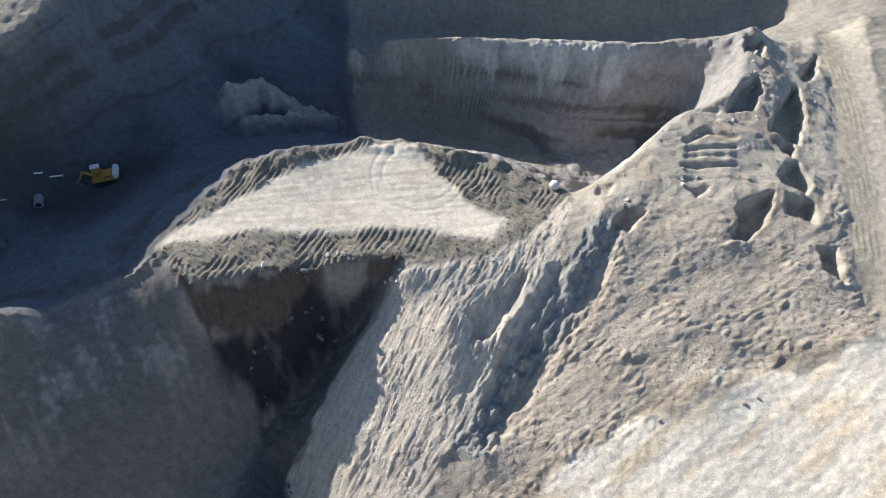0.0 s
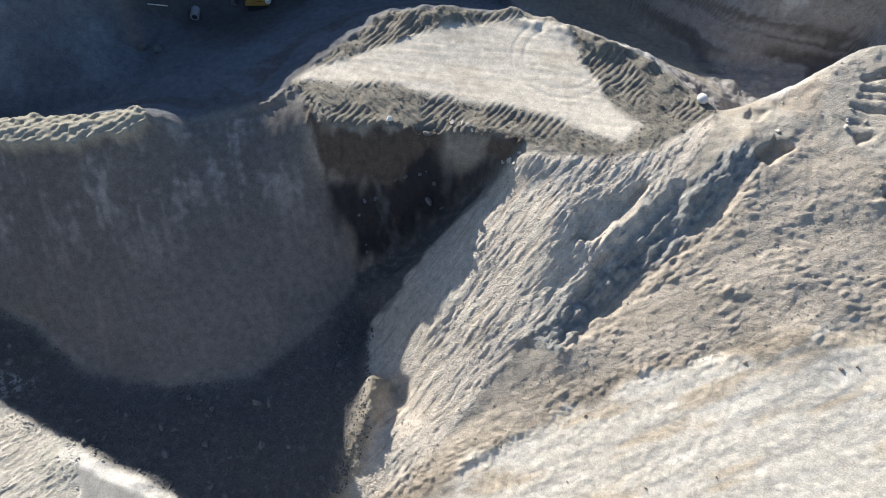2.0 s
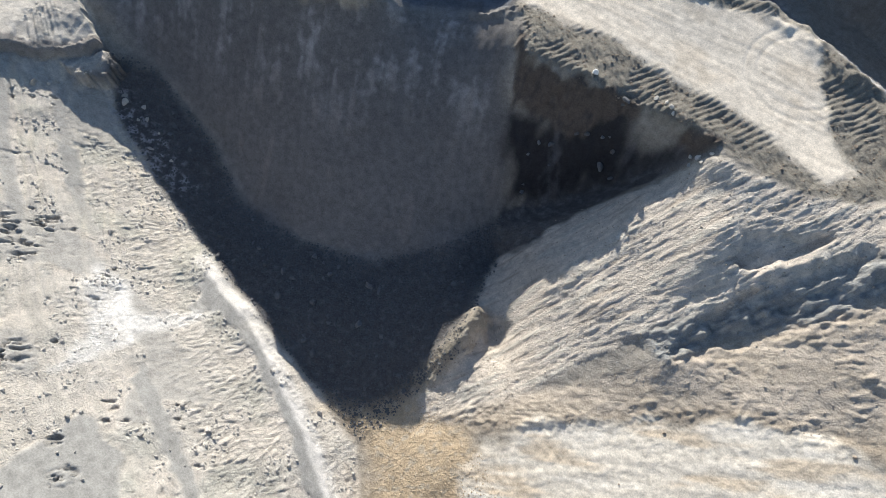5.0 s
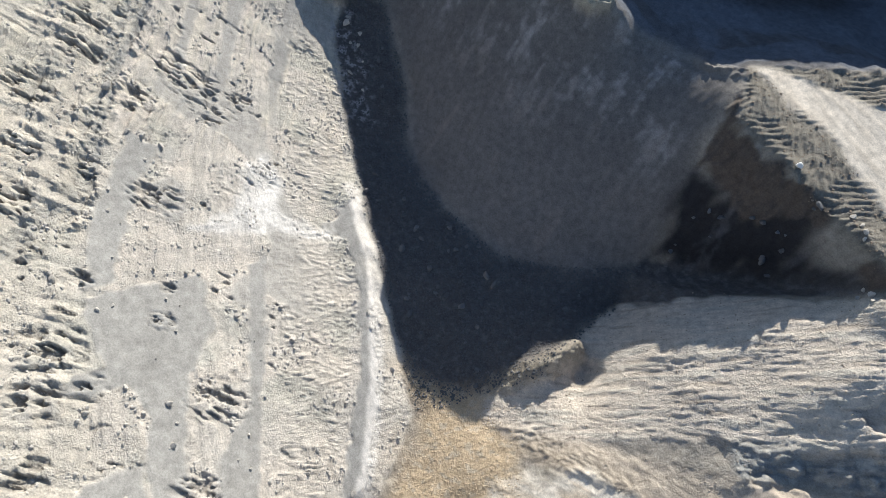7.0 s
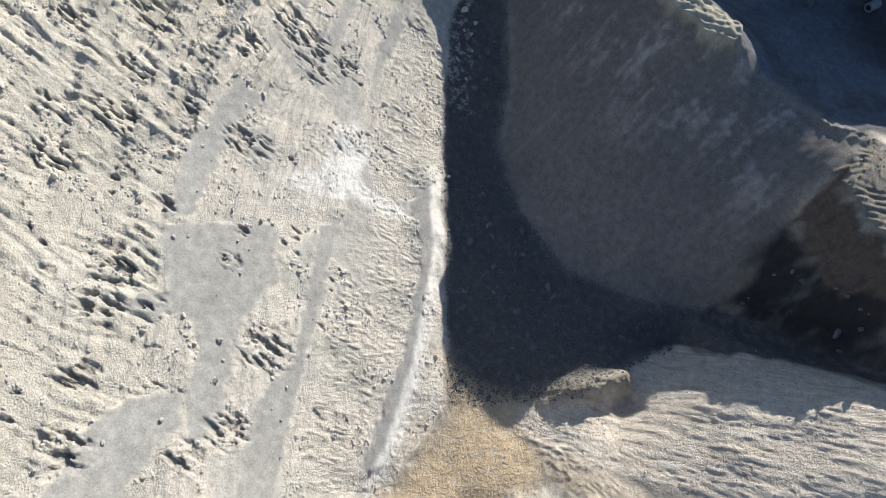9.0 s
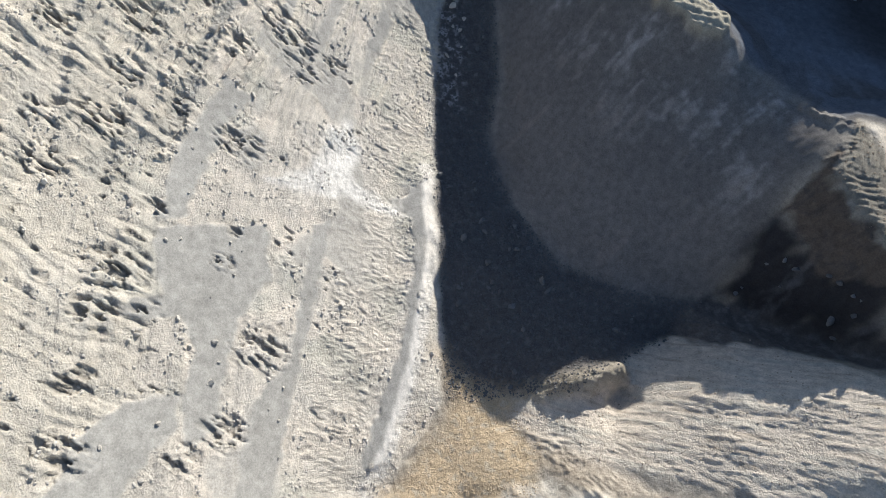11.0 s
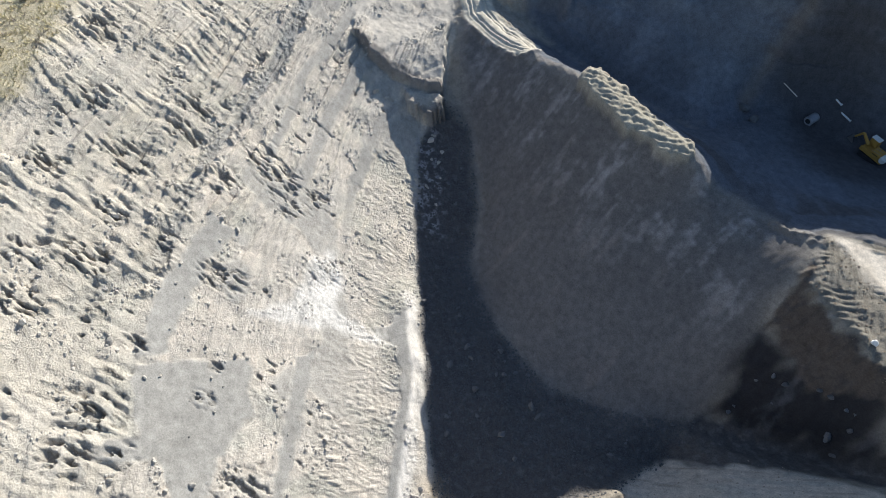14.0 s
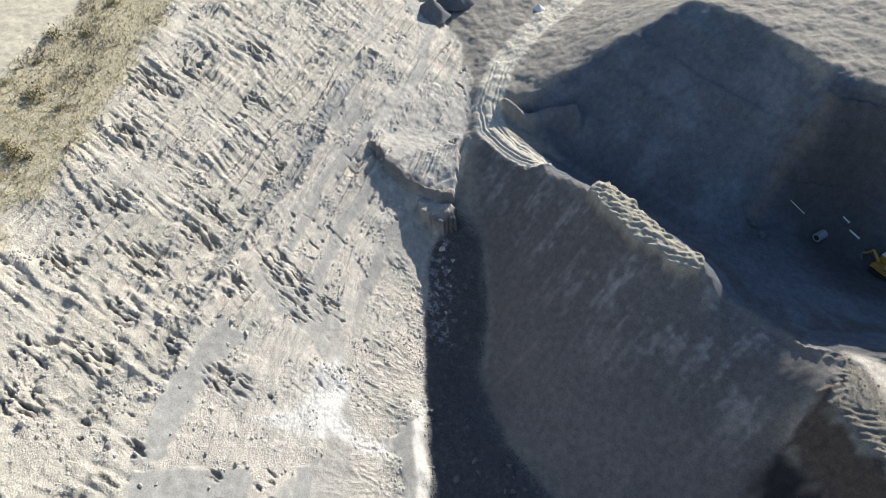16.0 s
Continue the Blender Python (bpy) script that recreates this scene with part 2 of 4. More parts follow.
# ---- the bedded south face: sand lying between rough ledges ----
level = S + 0.5 * layered(X / 26, Y / 26, 3, 31) + 0.012 * (X + 60)
SAND = [
    [(-52.4, 1.0), (-56.9, 8.4), (-49.9, 8.0), (-36.2, 3.2), (-24.5, -0.2), (-12.2, -6.8), (-12.1, -10), (-17, -7.6), (-29.7, -0.8), (-41.9, 3.2), (-48.7, 4.3)],
    [(-46.5, -10.6), (-47.7, -7.9), (-31.9, -12.9), (-20.2, -16.9), (-10, -19.8), (-2, -22), (-2, -27), (-12.7, -23.2), (-20.5, -21), (-27.3, -16), (-39.8, -12.4)],
    [(-43, -28.2), (-45.5, -16.3), (-38, -17), (-31.8, -20.8), (-25.4, -23.1), (-18.2, -24.6), (-16, -27.6), (-21.1, -27.5), (-28.9, -25.6), (-31.7, -26.8), (-31, -32.6), (-34.3, -31), (-34.4, -28.5)],
    [(-17.8, -36.1), (-21.5, -32.5), (-22.4, -27.4), (-18.6, -27.8), (-14.1, -31.4), (-6, -36), (-8, -40), (-15.1, -37)],
    [(-66, -19), (-64.3, -16), (-58.3, -20.1), (-44.7, -25.3), (-43.8, -28.2), (-54.1, -25.4)],
    [(-87.1, 5.7), (-83.5, 7.2), (-77.3, 3.5), (-77.2, 1.6)]]
sand = np.zeros_like(S)
for outline in SAND:
    sand = np.maximum(sand, within(outline, X, Y, 0.35, 0.9 * fine + 0.12 * ragged))
west = smooth(-64, -76, X)
for lo, hi in ((12.3, 13.4), (17.6, 19.0), (21.8, 22.8)):
    patch = 0.3 * layered(X / 6, Y / 6, 2, 41 + int(lo))
    sand = np.maximum(sand, 0.8 * west * smooth(lo - 0.25, lo + 0.25, level + patch) * smooth(hi + 0.25, hi - 0.25, level + patch))
open_sand = smooth(0.25, 0.5, layered(X / 13, Y / 9, 3, 51)) * smooth(6, 12, S)
sand = np.maximum(sand, (0.7 - 0.4 * smooth(24, 28, level)) * open_sand) * south
ledge = south * (1 - sand) * (1 - wild) * (1 - field)
upper = smooth(26, 29, level)
fx, fy = 0.62, 0.78
along, across = X * fx + Y * fy, X * fy - Y * fx
sway = 0.5 * grain(along / 5, across / 5, 61)
wavy = across + 1.5 * grain(X / 13, Y / 13, 56)
flute = np.abs(grain(wavy / 2.1 + sway, along / 9, 62)) + 0.4 * np.abs(grain(wavy / 0.75 + sway, along / 3.5, 60))
crag = np.abs(layered(X / 1.1, Y / 1.1, 3, 63, 0.6))
patches = smooth(-0.15, 0.35, layered(X / 7, Y / 7, 2, 70))
Z += ledge * (1 - 0.6 * upper) * (0.22 * crag * (0.4 + 0.6 * patches) + 0.35 * layered(X / 6, Y / 6, 2, 64) - 0.1)
strength = np.clip(0.7 + 0.9 * layered(X / 10, Y / 10, 2, 59), 0.15, 1.5)
Z += ledge * upper * (0.80 * strength * flute + 0.12 * crag - 0.5)
# beds of uneven thickness stand out in turn and run on along the face
bed_a, bed_b = grain(level / 1.7, across / 60, 57), grain(level / 0.62, across / 35, 58)
Z += ledge * smooth(9, 13, S) * (np.clip(0.45 + 0.8 * layered(X / 9, Y / 9, 2, 55), 0.05, 1.0) * (0.35 + 0.4 * upper) * np.clip(bed_a * 1.8, -0.6, 0.8) + 0.13 * np.clip(bed_b * 2, -0.6, 0.6))
strata = X * 0.5 + Y * 0.866 + 0.5 * layered(X / 12, Y / 12, 2, 75)
step = np.clip(grain(strata / 0.9, (X * 0.866 - Y * 0.5) / 45, 76) * 2.2, -0.6, 0.6) + 0.6 * np.clip(grain(strata / 0.42, (X * 0.866 - Y * 0.5) / 25, 77) * 2.2, -0.6, 0.6)
Z += ledge * smooth(-55, -72, X) * smooth(13, 18, S) * 0.40 * step * np.clip(0.6 + layered(X / 10, Y / 10, 2, 78), 0.1, 1.2)
bedding = smooth(0.15, 0.4, bed_a)
# undercut pockets with broken rock, strung along the beds
POCKETS = [(-56.9, -18.4, 3.0), (-36.9, -32.6, 3.4), (-32.3, -29.7, 1.6), (-28.1, -19.0, 3.4), (-18.1, -23.8, 2.6), (-45.9, -27.9, 1.4), (-31.6, -34.4, 2.6),
           (-60.8, -24.1, 1.7), (-74.9, -9.3, 3.6), (-70.9, -17.0, 2.2), (-72.8, -27.8, 3.2), (-56.1, -37.4, 2.4), (-56.5, -32.7, 3.0), (-72.7, -4.3, 2.0),
           (-39.1, -21.8, 1.3), (-43.9, -20.3, 1.0), (-15.5, -28.1, 2.2), (-16.3, -37.5, 2.6), (-80.9, -31.7, 2.8), (-93.6, -30.5, 3.6), (-106.2, -27.1, 4.0),
           (-112.6, -21.5, 3.0), (-122.8, -10.4, 3.0), (-96.0, -9.9, 2.6), (-72.3, -16.6, 2.4), (-78.1, -10.8, 3.0), (-70.0, -8.4, 2.4), (-69.6, -36.2, 2.4),
           (-83.9, -19.5, 2.6), (-79.3, -21.2, 2.4), (-109.4, -12.2, 2.6), (-49.2, -38.2, 2.6), (-24.0, -36.0, 2.0), (-64.0, -30.0, 2.2)]
broken = np.zeros_like(S)
for px, py, pr in POCKETS:
    broken = np.maximum(broken, smooth(pr * 1.25, pr * 0.3, np.hypot(X - px, Y - py) + 0.8 * fine))
shape = layered(wavy / 1.0 + sway, along / 2.6, 3, 54, 0.7)
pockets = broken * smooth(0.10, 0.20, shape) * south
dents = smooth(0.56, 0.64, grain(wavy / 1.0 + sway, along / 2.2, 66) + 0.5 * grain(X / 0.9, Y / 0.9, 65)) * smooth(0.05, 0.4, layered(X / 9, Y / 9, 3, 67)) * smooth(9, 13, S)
Z -= ledge * dents * 0.55 + pockets * (0.75 + 0.25 * upper) - broken * south * 0.35 * np.abs(layered(X / 0.9, Y / 0.9, 2, 73))
Z += south * sand * (0.05 * layered(X / 3, Y / 3, 2, 68) + 0.04 * grain(along / 1.1, across / 5, 69))
# the grey gravel seam that runs up along the face
SEAM = [(-49, -34), (-52.4, -31.2), (-54.3, -27.8), (-58, -25.4), (-61.9, -24.2), (-68.7, -21.8), (-78.5, -17.6), (-94.9, -7.4), (-111.6, 0.3), (-129.3, 11.4)]
seam_off = off_line(SEAM, X, Y) + 0.5 * fine
outcrop = smooth(1.5, 0.8, seam_off) * south
Z += outcrop * (0.25 * crag - 0.35)
brink = smooth(0.7, 0.2, np.abs(seam_off - 1.7)) * south * smooth(-0.1, 0.3, grain(X / 4, Y / 4, 74))
Z += brink * (0.25 + 0.7 * crag)
# claw marks that a bucket left down the lowest bench
claw = within([(-47.6, -7.1), (-48.6, 3.5), (-42.9, 3), (-28.3, -2.7), (-22.3, -6.6), (-11, -12.1), (-2, -16), (-2, -21), (-11.8, -17.8), (-24.3, -13.3), (-35, -9.9)], X, Y, 0.6, fine)
claw = np.maximum(claw, within([(-68.4, 0.6), (-71.8, 9.4), (-65.6, 9.5), (-56.8, 5.1), (-55.3, 0.4), (-60.6, -1.1)], X, Y, 0.8, fine)) * ledge
c_along, c_across = X * 0.16 + Y * 0.987, X * 0.987 - Y * 0.16
marks = np.abs(grain((c_across + 0.5 * grain(X / 2.5, Y / 2.5, 71)) / 0.62, c_along / 1.7 + 3.0 * np.floor(c_across / 9), 72))
low_face = np.maximum(claw, 0.45 * ledge * smooth(14, 11, level) + 0.35 * ledge * patches * west)
Z += low_face * (0.42 * marks - 0.12)
white = within([(-54.3, -10.8), (-62.9, -6.6), (-64, -2.6), (-59.5, -1.9), (-54.4, -3.9), (-49.6, 4.5), (-49.7, -0.8), (-51.3, -6.1), (-51, -11.3), (-52, -15.9)], X, Y, 0.7, fine + 0.3 * ragged) * south
Z += white * 0.08 * crag

# ---- the pushed-out dump: even, with runs of stones down it ----
gx, gy = 0.45, -0.89
d_along, d_across = X * gx + Y * gy, X * gy - Y * gx
runs = layered(d_across / 1.8, d_along / 14, 3, 81) * 0.7 + 0.6 * layered(X / 6, Y / 5, 3, 85)
Z += dump * (0.10 * runs + 0.08 * layered(X / 2, Y / 2, 2, 82))
crest_off = off_line(L["dump_crest"][2:4] + [(-62.6, 52.4, 26)], X, Y)
berm = smooth(2.7, 2.1, crest_off + 1.3 * fine + 0.45 * ragged)
hatch = np.sin((X * 0.8 - Y * 0.6 + 0.4 * grain(X / 3, Y / 3, 83)) * 2 * math.pi / 1.1) + 0.6 * np.sin((X * 0.5 + Y * 0.87) * 2 * math.pi / 1.3)
Z = np.where(berm > 0.02, np.maximum(Z, (1 - berm) * Z + berm * (26.3 - 0.22 * crest_off)), Z)
Z += berm * (0.07 * hatch + 0.22 * layered(X, Y, 2, 86))
lip = smooth(1.4, 0.3, off_line(L["dump_crest"][7:], X, Y))
Z += lip * (0.5 + 0.5 * layered(X, Y, 2, 84))

# ---- pit floor, scarp and gully ----
Z += floor * (0.18 * np.abs(layered(X / 1.2, Y / 1.2, 3, 91)) + 0.3 * layered(X / 7, Y / 7, 2, 92))
Z += tan * (0.10 * np.abs(layered(X / 0.8, Y / 0.8, 2, 93)) + 0.15 * layered(X / 4, Y / 4, 2, 94))
Z += scarp * (0.9 * layered(X / 2.4, Y / 2.4, 3, 95) + 0.4 * np.abs(grain(X / 0.9, Y / 0.9, 96)))
Z += gully * 0.6 * layered(X / 3, Y / 3, 3, 97)

# ---- rilled slope, its rocky spur and the fan ----
rx, ry = -0.47, -0.88
r_along, r_across = X * rx + Y * ry, X * ry - Y * rx
wander = 0.3 * grain(X / 6, Y / 6, 101)
rills = layered((r_across + wander) / 1.25, r_along / 9, 2, 102, 0.7)
Z += rill * (0.10 * rills + 0.16 * np.abs(grain((r_across + wander) / 0.9, r_along / 5, 113)) + 0.22 * np.abs(grain((r_across + 2 * wander) / 0.52, r_along / 2.6, 118)) + 0.10 * np.abs(layered(X / 0.9, Y / 0.9, 2, 110)) - 0.22 * smooth(0.3, 0.8, layered((r_across + wander) / 3.2, r_along / 12, 2, 103)))
Z += band * (0.35 * layered((r_across + wander) / 1.3, r_along / 3.5, 3, 104, 0.65) + 0.6 * np.abs(grain((r_across + wander) / 2.2, r_along / 9, 105)) + 0.22 * np.abs(layered(X, Y, 2, 114)))
for outline, deep in (
        ([(4, 55.8), (11.9, 62), (11.2, 58.1), (7.1, 52.8), (4.5, 52.9)], 0.9),
        ([(12.8, 57.9), (17.5, 63.2), (18, 58.2), (12.8, 51), (6.2, 44.5), (9.6, 52.7)], 1.0),
        ([(25.8, 68.9), (27.1, 67.4), (24.5, 60.8), (15, 49.5), (6.2, 38.6), (6, 41.1), (13.6, 52.8), (21.1, 61.9)], 0.75)):
    Z -= deep * within(outline, X, Y, 0.9, 1.6 * fine + 0.5 * rills)
spike_line = [(-19.1, 17.1), (-19.1, 23.3), (-19.2, 29.8)]
rise = smooth(12.3, 25.0, X * 0.25 + Y)
spike = smooth(2.9, 0.1, off_line(spike_line, X, Y) + 0.9 * fine)
Z += spike * ((0.7 + 1.7 * rise) + 0.3 * np.abs(layered(X, Y, 2, 117)))
Z -= 1.0 * smooth(2.8, 1.2, np.hypot(X + 15.4, Y - 29.8) + 0.6 * fine)
qx, qy = -0.83, -0.56
q_along, q_across = X * qx + Y * qy, X * qy - Y * qx
Z += fan * (0.06 * layered(q_across / 0.8, q_along / 4.0, 2, 106, 0.7) + 0.10 * layered(X / 1.7, Y / 1.4, 3, 115, 0.6) + 0.30 * smooth(0.0, 0.35, layered(X / 7, Y / 7, 2, 119)) * np.abs(layered(q_across / 1.1, q_along / 2.6, 2, 120, 0.6)) + 0.4 * layered(q_across / 8, q_along / 16, 2, 107))
lumps = np.abs(layered(X / 1.3, Y / 1.3, 2, 108))
Z += (1.6 * fan + rill) * 0.11 * lumps * smooth(-0.2, 0.3, layered(X / 8, Y / 8, 2, 109))
brim = smooth(2.2, 0.4, off_line(L["ramp_edge"][1:], X, Y))
Z += brim * 0.14 * lumps
Z += ramp * (0.07 * layered(q_across / 1.6, q_along / 9, 3, 111) + 0.05 * layered(X / 0.9, Y / 0.9, 2, 112) + 0.09 * lumps * smooth(0.1, 0.5, layered(X / 6, Y / 4, 3, 116)))

# ---- plateau: smooth lane, crossed by tracks, ridged where the bulldozer turned ----
rough = plateau * (1 - lane)
comb_a = np.sin((X * 0.55 + Y * 0.83 + 0.5 * grain(X / 4, Y / 4, 121)) * 2 * math.pi / 0.95)
comb_b = np.sin((X * 0.90 - Y * 0.42 + 0.5 * grain(X / 4, Y / 4, 122)) * 2 * math.pi / 0.95)
pick = smooth(-0.1, 0.1, grain(X / 7, Y / 7, 123))
Z += rough * (0.10 * (comb_a * pick + comb_b * (1 - pick)) + 0.40 * layered(X / 3.5, Y / 3.5, 3, 124))
heaps = smooth(4, 1, off_line(L["plateau_back"][1:3], X, Y)) + smooth(3.5, 1, off_line(L["plateau_back"][3:6], X, Y))
Z += heaps * (0.8 + 0.9 * layered(X / 3, Y / 3, 2, 125)) * 0.8
rim = smooth(3.0, 0.5, off_line(L["scarp_rim"][1:], X, Y))
Z += rim * rough * (0.3 * np.abs(layered(X / 1.4, Y / 1.4, 3, 126)) + 0.1)
for radius in (6.2, 8.0):
    ring = np.abs(np.hypot(X + 3.5, Y - 82.0) - radius)
    Z -= lane * 0.06 * smooth(0.5, 0.1, ring)
tread = layered(X / 9, (Y - 0.1 * X) / 0.8, 3, 127)
Z += lane * plateau * 0.05 * tread

# ---- east hump and the haul roads ----
Z += hump * (0.55 * layered(X / 8, Y / 8, 3, 131, 0.5) + 0.14 * layered(X / 1.8, Y / 1.8, 3, 132, 0.6) + 0.25 * lumps * smooth(0.1, 0.5, layered(X / 6, Y / 6, 2, 137)))
# bites that the digger took out of the hump, each with a steep shaded face
for outline, deep in (
        ([(55.7, 110.5), (59.2, 111), (57.4, 105.5), (54.8, 106.6)], 2.2),
        ([(49.6, 94.8), (55, 99.9), (55, 96.6), (52.6, 92.3), (48, 91.3)], 2.6),
        ([(65.6, 105), (70.8, 111.1), (67.4, 103.3), (65, 102.4)], 2.0),
        ([(56.9, 93.1), (62.5, 99.8), (61.7, 91.6), (58.9, 86), (57.6, 86.5), (54.5, 87.8)], 3.0),
        ([(54.6, 85.5), (57.9, 85.8), (56.8, 82.2)], 1.8),
        ([(53.4, 78.7), (57.1, 81.5), (58, 77), (56.4, 75), (53, 76.2)], 2.2),
        ([(53.2, 73.9), (57.1, 72.8), (56, 69.4), (52.5, 70.9)], 2.0),
        ([(45.5, 72.3), (51.1, 74.3), (48.7, 69.4), (45.2, 66.3), (43.7, 66.8)], 2.4),
        ([(55.7, 64.8), (58.3, 65), (58, 59.5), (55.6, 61.2)], 1.8),
        ([(39.4, 75.5), (41.6, 75.9), (39.2, 73.7)], 0.9),
        ([(28.5, 72.5), (31, 71.5), (28, 68), (26, 69.5)], 1.4),
        ([(25, 78), (27.2, 77.5), (26, 75), (24.5, 76)], 1.0)):
    Z -= deep * within(outline, X, Y, 0.5, 0.9 * fine)
# scraped steps and cracks across its top
for line, deep, wide in (
        (((39.8, 84.9), (43.4, 87), (47.7, 85.4)), 0.7, 0.9), (((39.6, 83.2), (47.3, 83.5)), 0.55, 0.6), (((39.2, 81.8), (46.8, 81.6)), 0.35, 0.5),
        (((38.5, 80), (46.4, 79.8)), 0.6, 0.6), (((34.2, 77.9), (44.9, 77.1), (52.3, 75.4)), 0.25, 0.3), (((36, 92), (46, 91.5)), 0.7, 0.8)):
    Z -= deep * smooth(wide, 0.3 * wide, off_line(line, X, Y) + 0.3 * fine)
road_along = off_line(L["road_west"], X, Y)
Z += road * (0.05 * np.sin(road_along * 2 * math.pi / 0.9 + 2 * grain(X / 9, Y / 9, 133)) * smooth(5.5, 3.5, road_along) * smooth(-0.3, 0.4, grain(X / 7, Y / 7, 136)) + 0.06 * layered(X / 1.2, Y / 1.2, 2, 134))
Z = Z * (1 - 0.85 * haul) + 0.85 * haul * (S + 0.1)
for rut in (0.9, 1.7):
    Z -= 0.22 * smooth(0.35, 0.1, np.abs(haul_off - rut))
Z += 0.5 * smooth(0.9, 0.2, np.abs(haul_off - 3.4)) * (0.6 + 0.5 * layered(X / 1.2, Y / 1.2, 2, 135)) * smooth(-112, -104, X)

# ---- north wall, hill and the rest ----
beds = np.interp((S + 0.5 * layered(X / 12, Y / 12, 2, 141)) % 3.1, (0, 0.8, 1.1, 2.7, 3.1), (0, 0.5, 0.5, -0.2, 0))
Z += north * (beds + 0.5 * layered(X / 2.5, Y / 2.5, 3, 142))
Z += north * smooth(7, 2, off_line(L["north_wall"][2:], X, Y)) * (0.9 * np.abs(grain(X / 3.2, Y / 9, 143)) + 0.3 * layered(X, Y, 2, 144))
Z += hill * (0.5 * layered(X / 8, Y / 8, 3, 145) + 0.08 * runs + 0.45 * np.clip(grain(S / 2.2, (X + Y) / 50, 148) * 2, -0.5, 0.7))
cut = within(L["works_back"] + back("hill_rim")[4:7], X, Y, 1.5, fine)
Z += cut * (0.8 * np.clip(grain(S / 2.0, (X - Y) / 60, 149) * 2, -0.5, 0.7) + 0.3 * layered(X / 2, Y / 2, 2, 150))
Z += works * 0.12 * layered(X / 2, Y / 2, 3, 146)
crown = off_line([(-41, 111), (-36.6, 114.5), (-29.4, 111.8), (-21, 109.5)], X, Y) + 1.6 * fine
apron = off_line([(-38, 106), (-30, 107.8), (-20.5, 109)], X, Y) + 1.2 * fine
mound = np.minimum(crown, apron + 2)
Z += 6.0 * smooth(4.6, 0.1, crown) * smooth(-18, -34, X) + 3.6 * smooth(3.6, 0.3, apron) + 0.5 * smooth(7, 2, mound) * layered(X / 1.5, Y / 1.5, 3, 147)
wall = off_line([(-114.8, 37.2), (-111.7, 40.2), (-111, 44.2), (-108.3, 49.7), (-105.8, 49.7)], X, Y)
Z += 2.2 * smooth(1.8, 0.2, wall + 0.4 * fine)
rest = np.clip(1 - south - dump - floor - tan - ramp - rill - band - fan - hump - road - plateau - scarp - gully - works - north - hill, 0, 1)
Z += rest * 0.35 * layered(X / 4, Y / 4, 4, 151) * smooth(600, 100, np.hypot(X, Y))
Z += (wild + field) * 0.09 * layered(X / 2.5, Y / 2.5, 3, 152)
# the block of stone left standing at the head of the pit
block = within([(-106, 7.6), (-102, 10), (-99, 13.2), (-96.6, 18), (-95.6, 22.4), (-105, 25.3), (-118, 29), (-126, 22), (-118, 11)], X, Y, 0.35, 0.9 * fine + 0.2 * ragged)
Z += block * (2.2 * smooth(-112, -101, X) + 0.12 * layered(X / 2, Y / 2, 3, 153))
shelf = within([(-98.5, 14.6), (-93.6, 15.2), (-91.6, 17), (-91, 19), (-91.6, 22), (-97.5, 22.5)], X, Y, 0.3, 1.1 * fine + 1.1 * np.abs(grain(X / 4, Y / 0.8, 155)))
Z += shelf * (2.8 * smooth(-99, -93, X) + 0.2 * np.abs(grain(X / 3, Y / 0.7, 154)))

# ---- what the soil is made of, with some light and shade in its colours ----
C = np.empty(X.shape + (3,))
C[...] = (0.32, 0.285, 0.235)


def soil(mask, colour, alpha=1.0):
    m = np.clip(mask * alpha, 0, 1)[..., None]
    C[...] = C * (1 - m) + np.array(colour) * m


blot = layered(X / 7, Y / 7, 4, 161)
speck = layered(X / 1.1, Y / 1.1, 3, 162)
soil(south, (0.555, 0.50, 0.425))
soil(ledge * smooth(24, 15, level), (0.63, 0.575, 0.495), 0.75)
soil(ledge * smooth(-0.2, 0.5, blot), (0.62, 0.545, 0.455), 0.7)
soil(ledge * smooth(0.1, 0.6, layered(X / 11, Y / 11, 3, 163)), (0.50, 0.475, 0.40), 0.8)
soil(sand, (0.325, 0.31, 0.28))
soil(outcrop, (0.29, 0.29, 0.275), 0.8)
soil(ledge * upper, (0.545, 0.495, 0.405), 0.55)
soil(ledge * upper * smooth(0.2, 0.6, speck), (0.36, 0.31, 0.25), 0.4)
soil(ledge * bedding * smooth(14, 20, S) * smooth(-0.3, 0.3, blot), (0.38, 0.36, 0.31), 0.45)
soil(ledge * smooth(-55, -72, X) * smooth(0.25, 0.5, step), (0.66, 0.59, 0.47), 0.5)
# shade inside pockets, dents and claw grooves, mixed into the soil colour
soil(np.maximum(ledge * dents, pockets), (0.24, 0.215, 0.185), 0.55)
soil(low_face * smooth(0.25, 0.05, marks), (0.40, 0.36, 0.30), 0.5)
# dark stone floor, its colour lowered further for the pit's shade
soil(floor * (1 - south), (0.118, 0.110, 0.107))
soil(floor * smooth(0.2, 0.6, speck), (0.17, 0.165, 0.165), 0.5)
# sunlit edge of the bench, drawn in colour as a pale line
soil(south * smooth(1.5, 0.6, off_line(L["bench_lip"], X, Y) + 0.5 * fine), (0.68, 0.635, 0.57), 0.9)
soil(white, (0.70, 0.665, 0.61), 0.85)
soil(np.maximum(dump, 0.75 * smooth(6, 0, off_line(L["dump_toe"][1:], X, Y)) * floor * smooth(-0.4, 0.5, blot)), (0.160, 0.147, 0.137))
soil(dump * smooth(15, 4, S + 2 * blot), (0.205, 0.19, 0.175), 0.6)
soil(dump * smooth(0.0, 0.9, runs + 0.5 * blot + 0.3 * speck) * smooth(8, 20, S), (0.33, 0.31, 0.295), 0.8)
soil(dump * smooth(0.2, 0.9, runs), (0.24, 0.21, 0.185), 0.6)
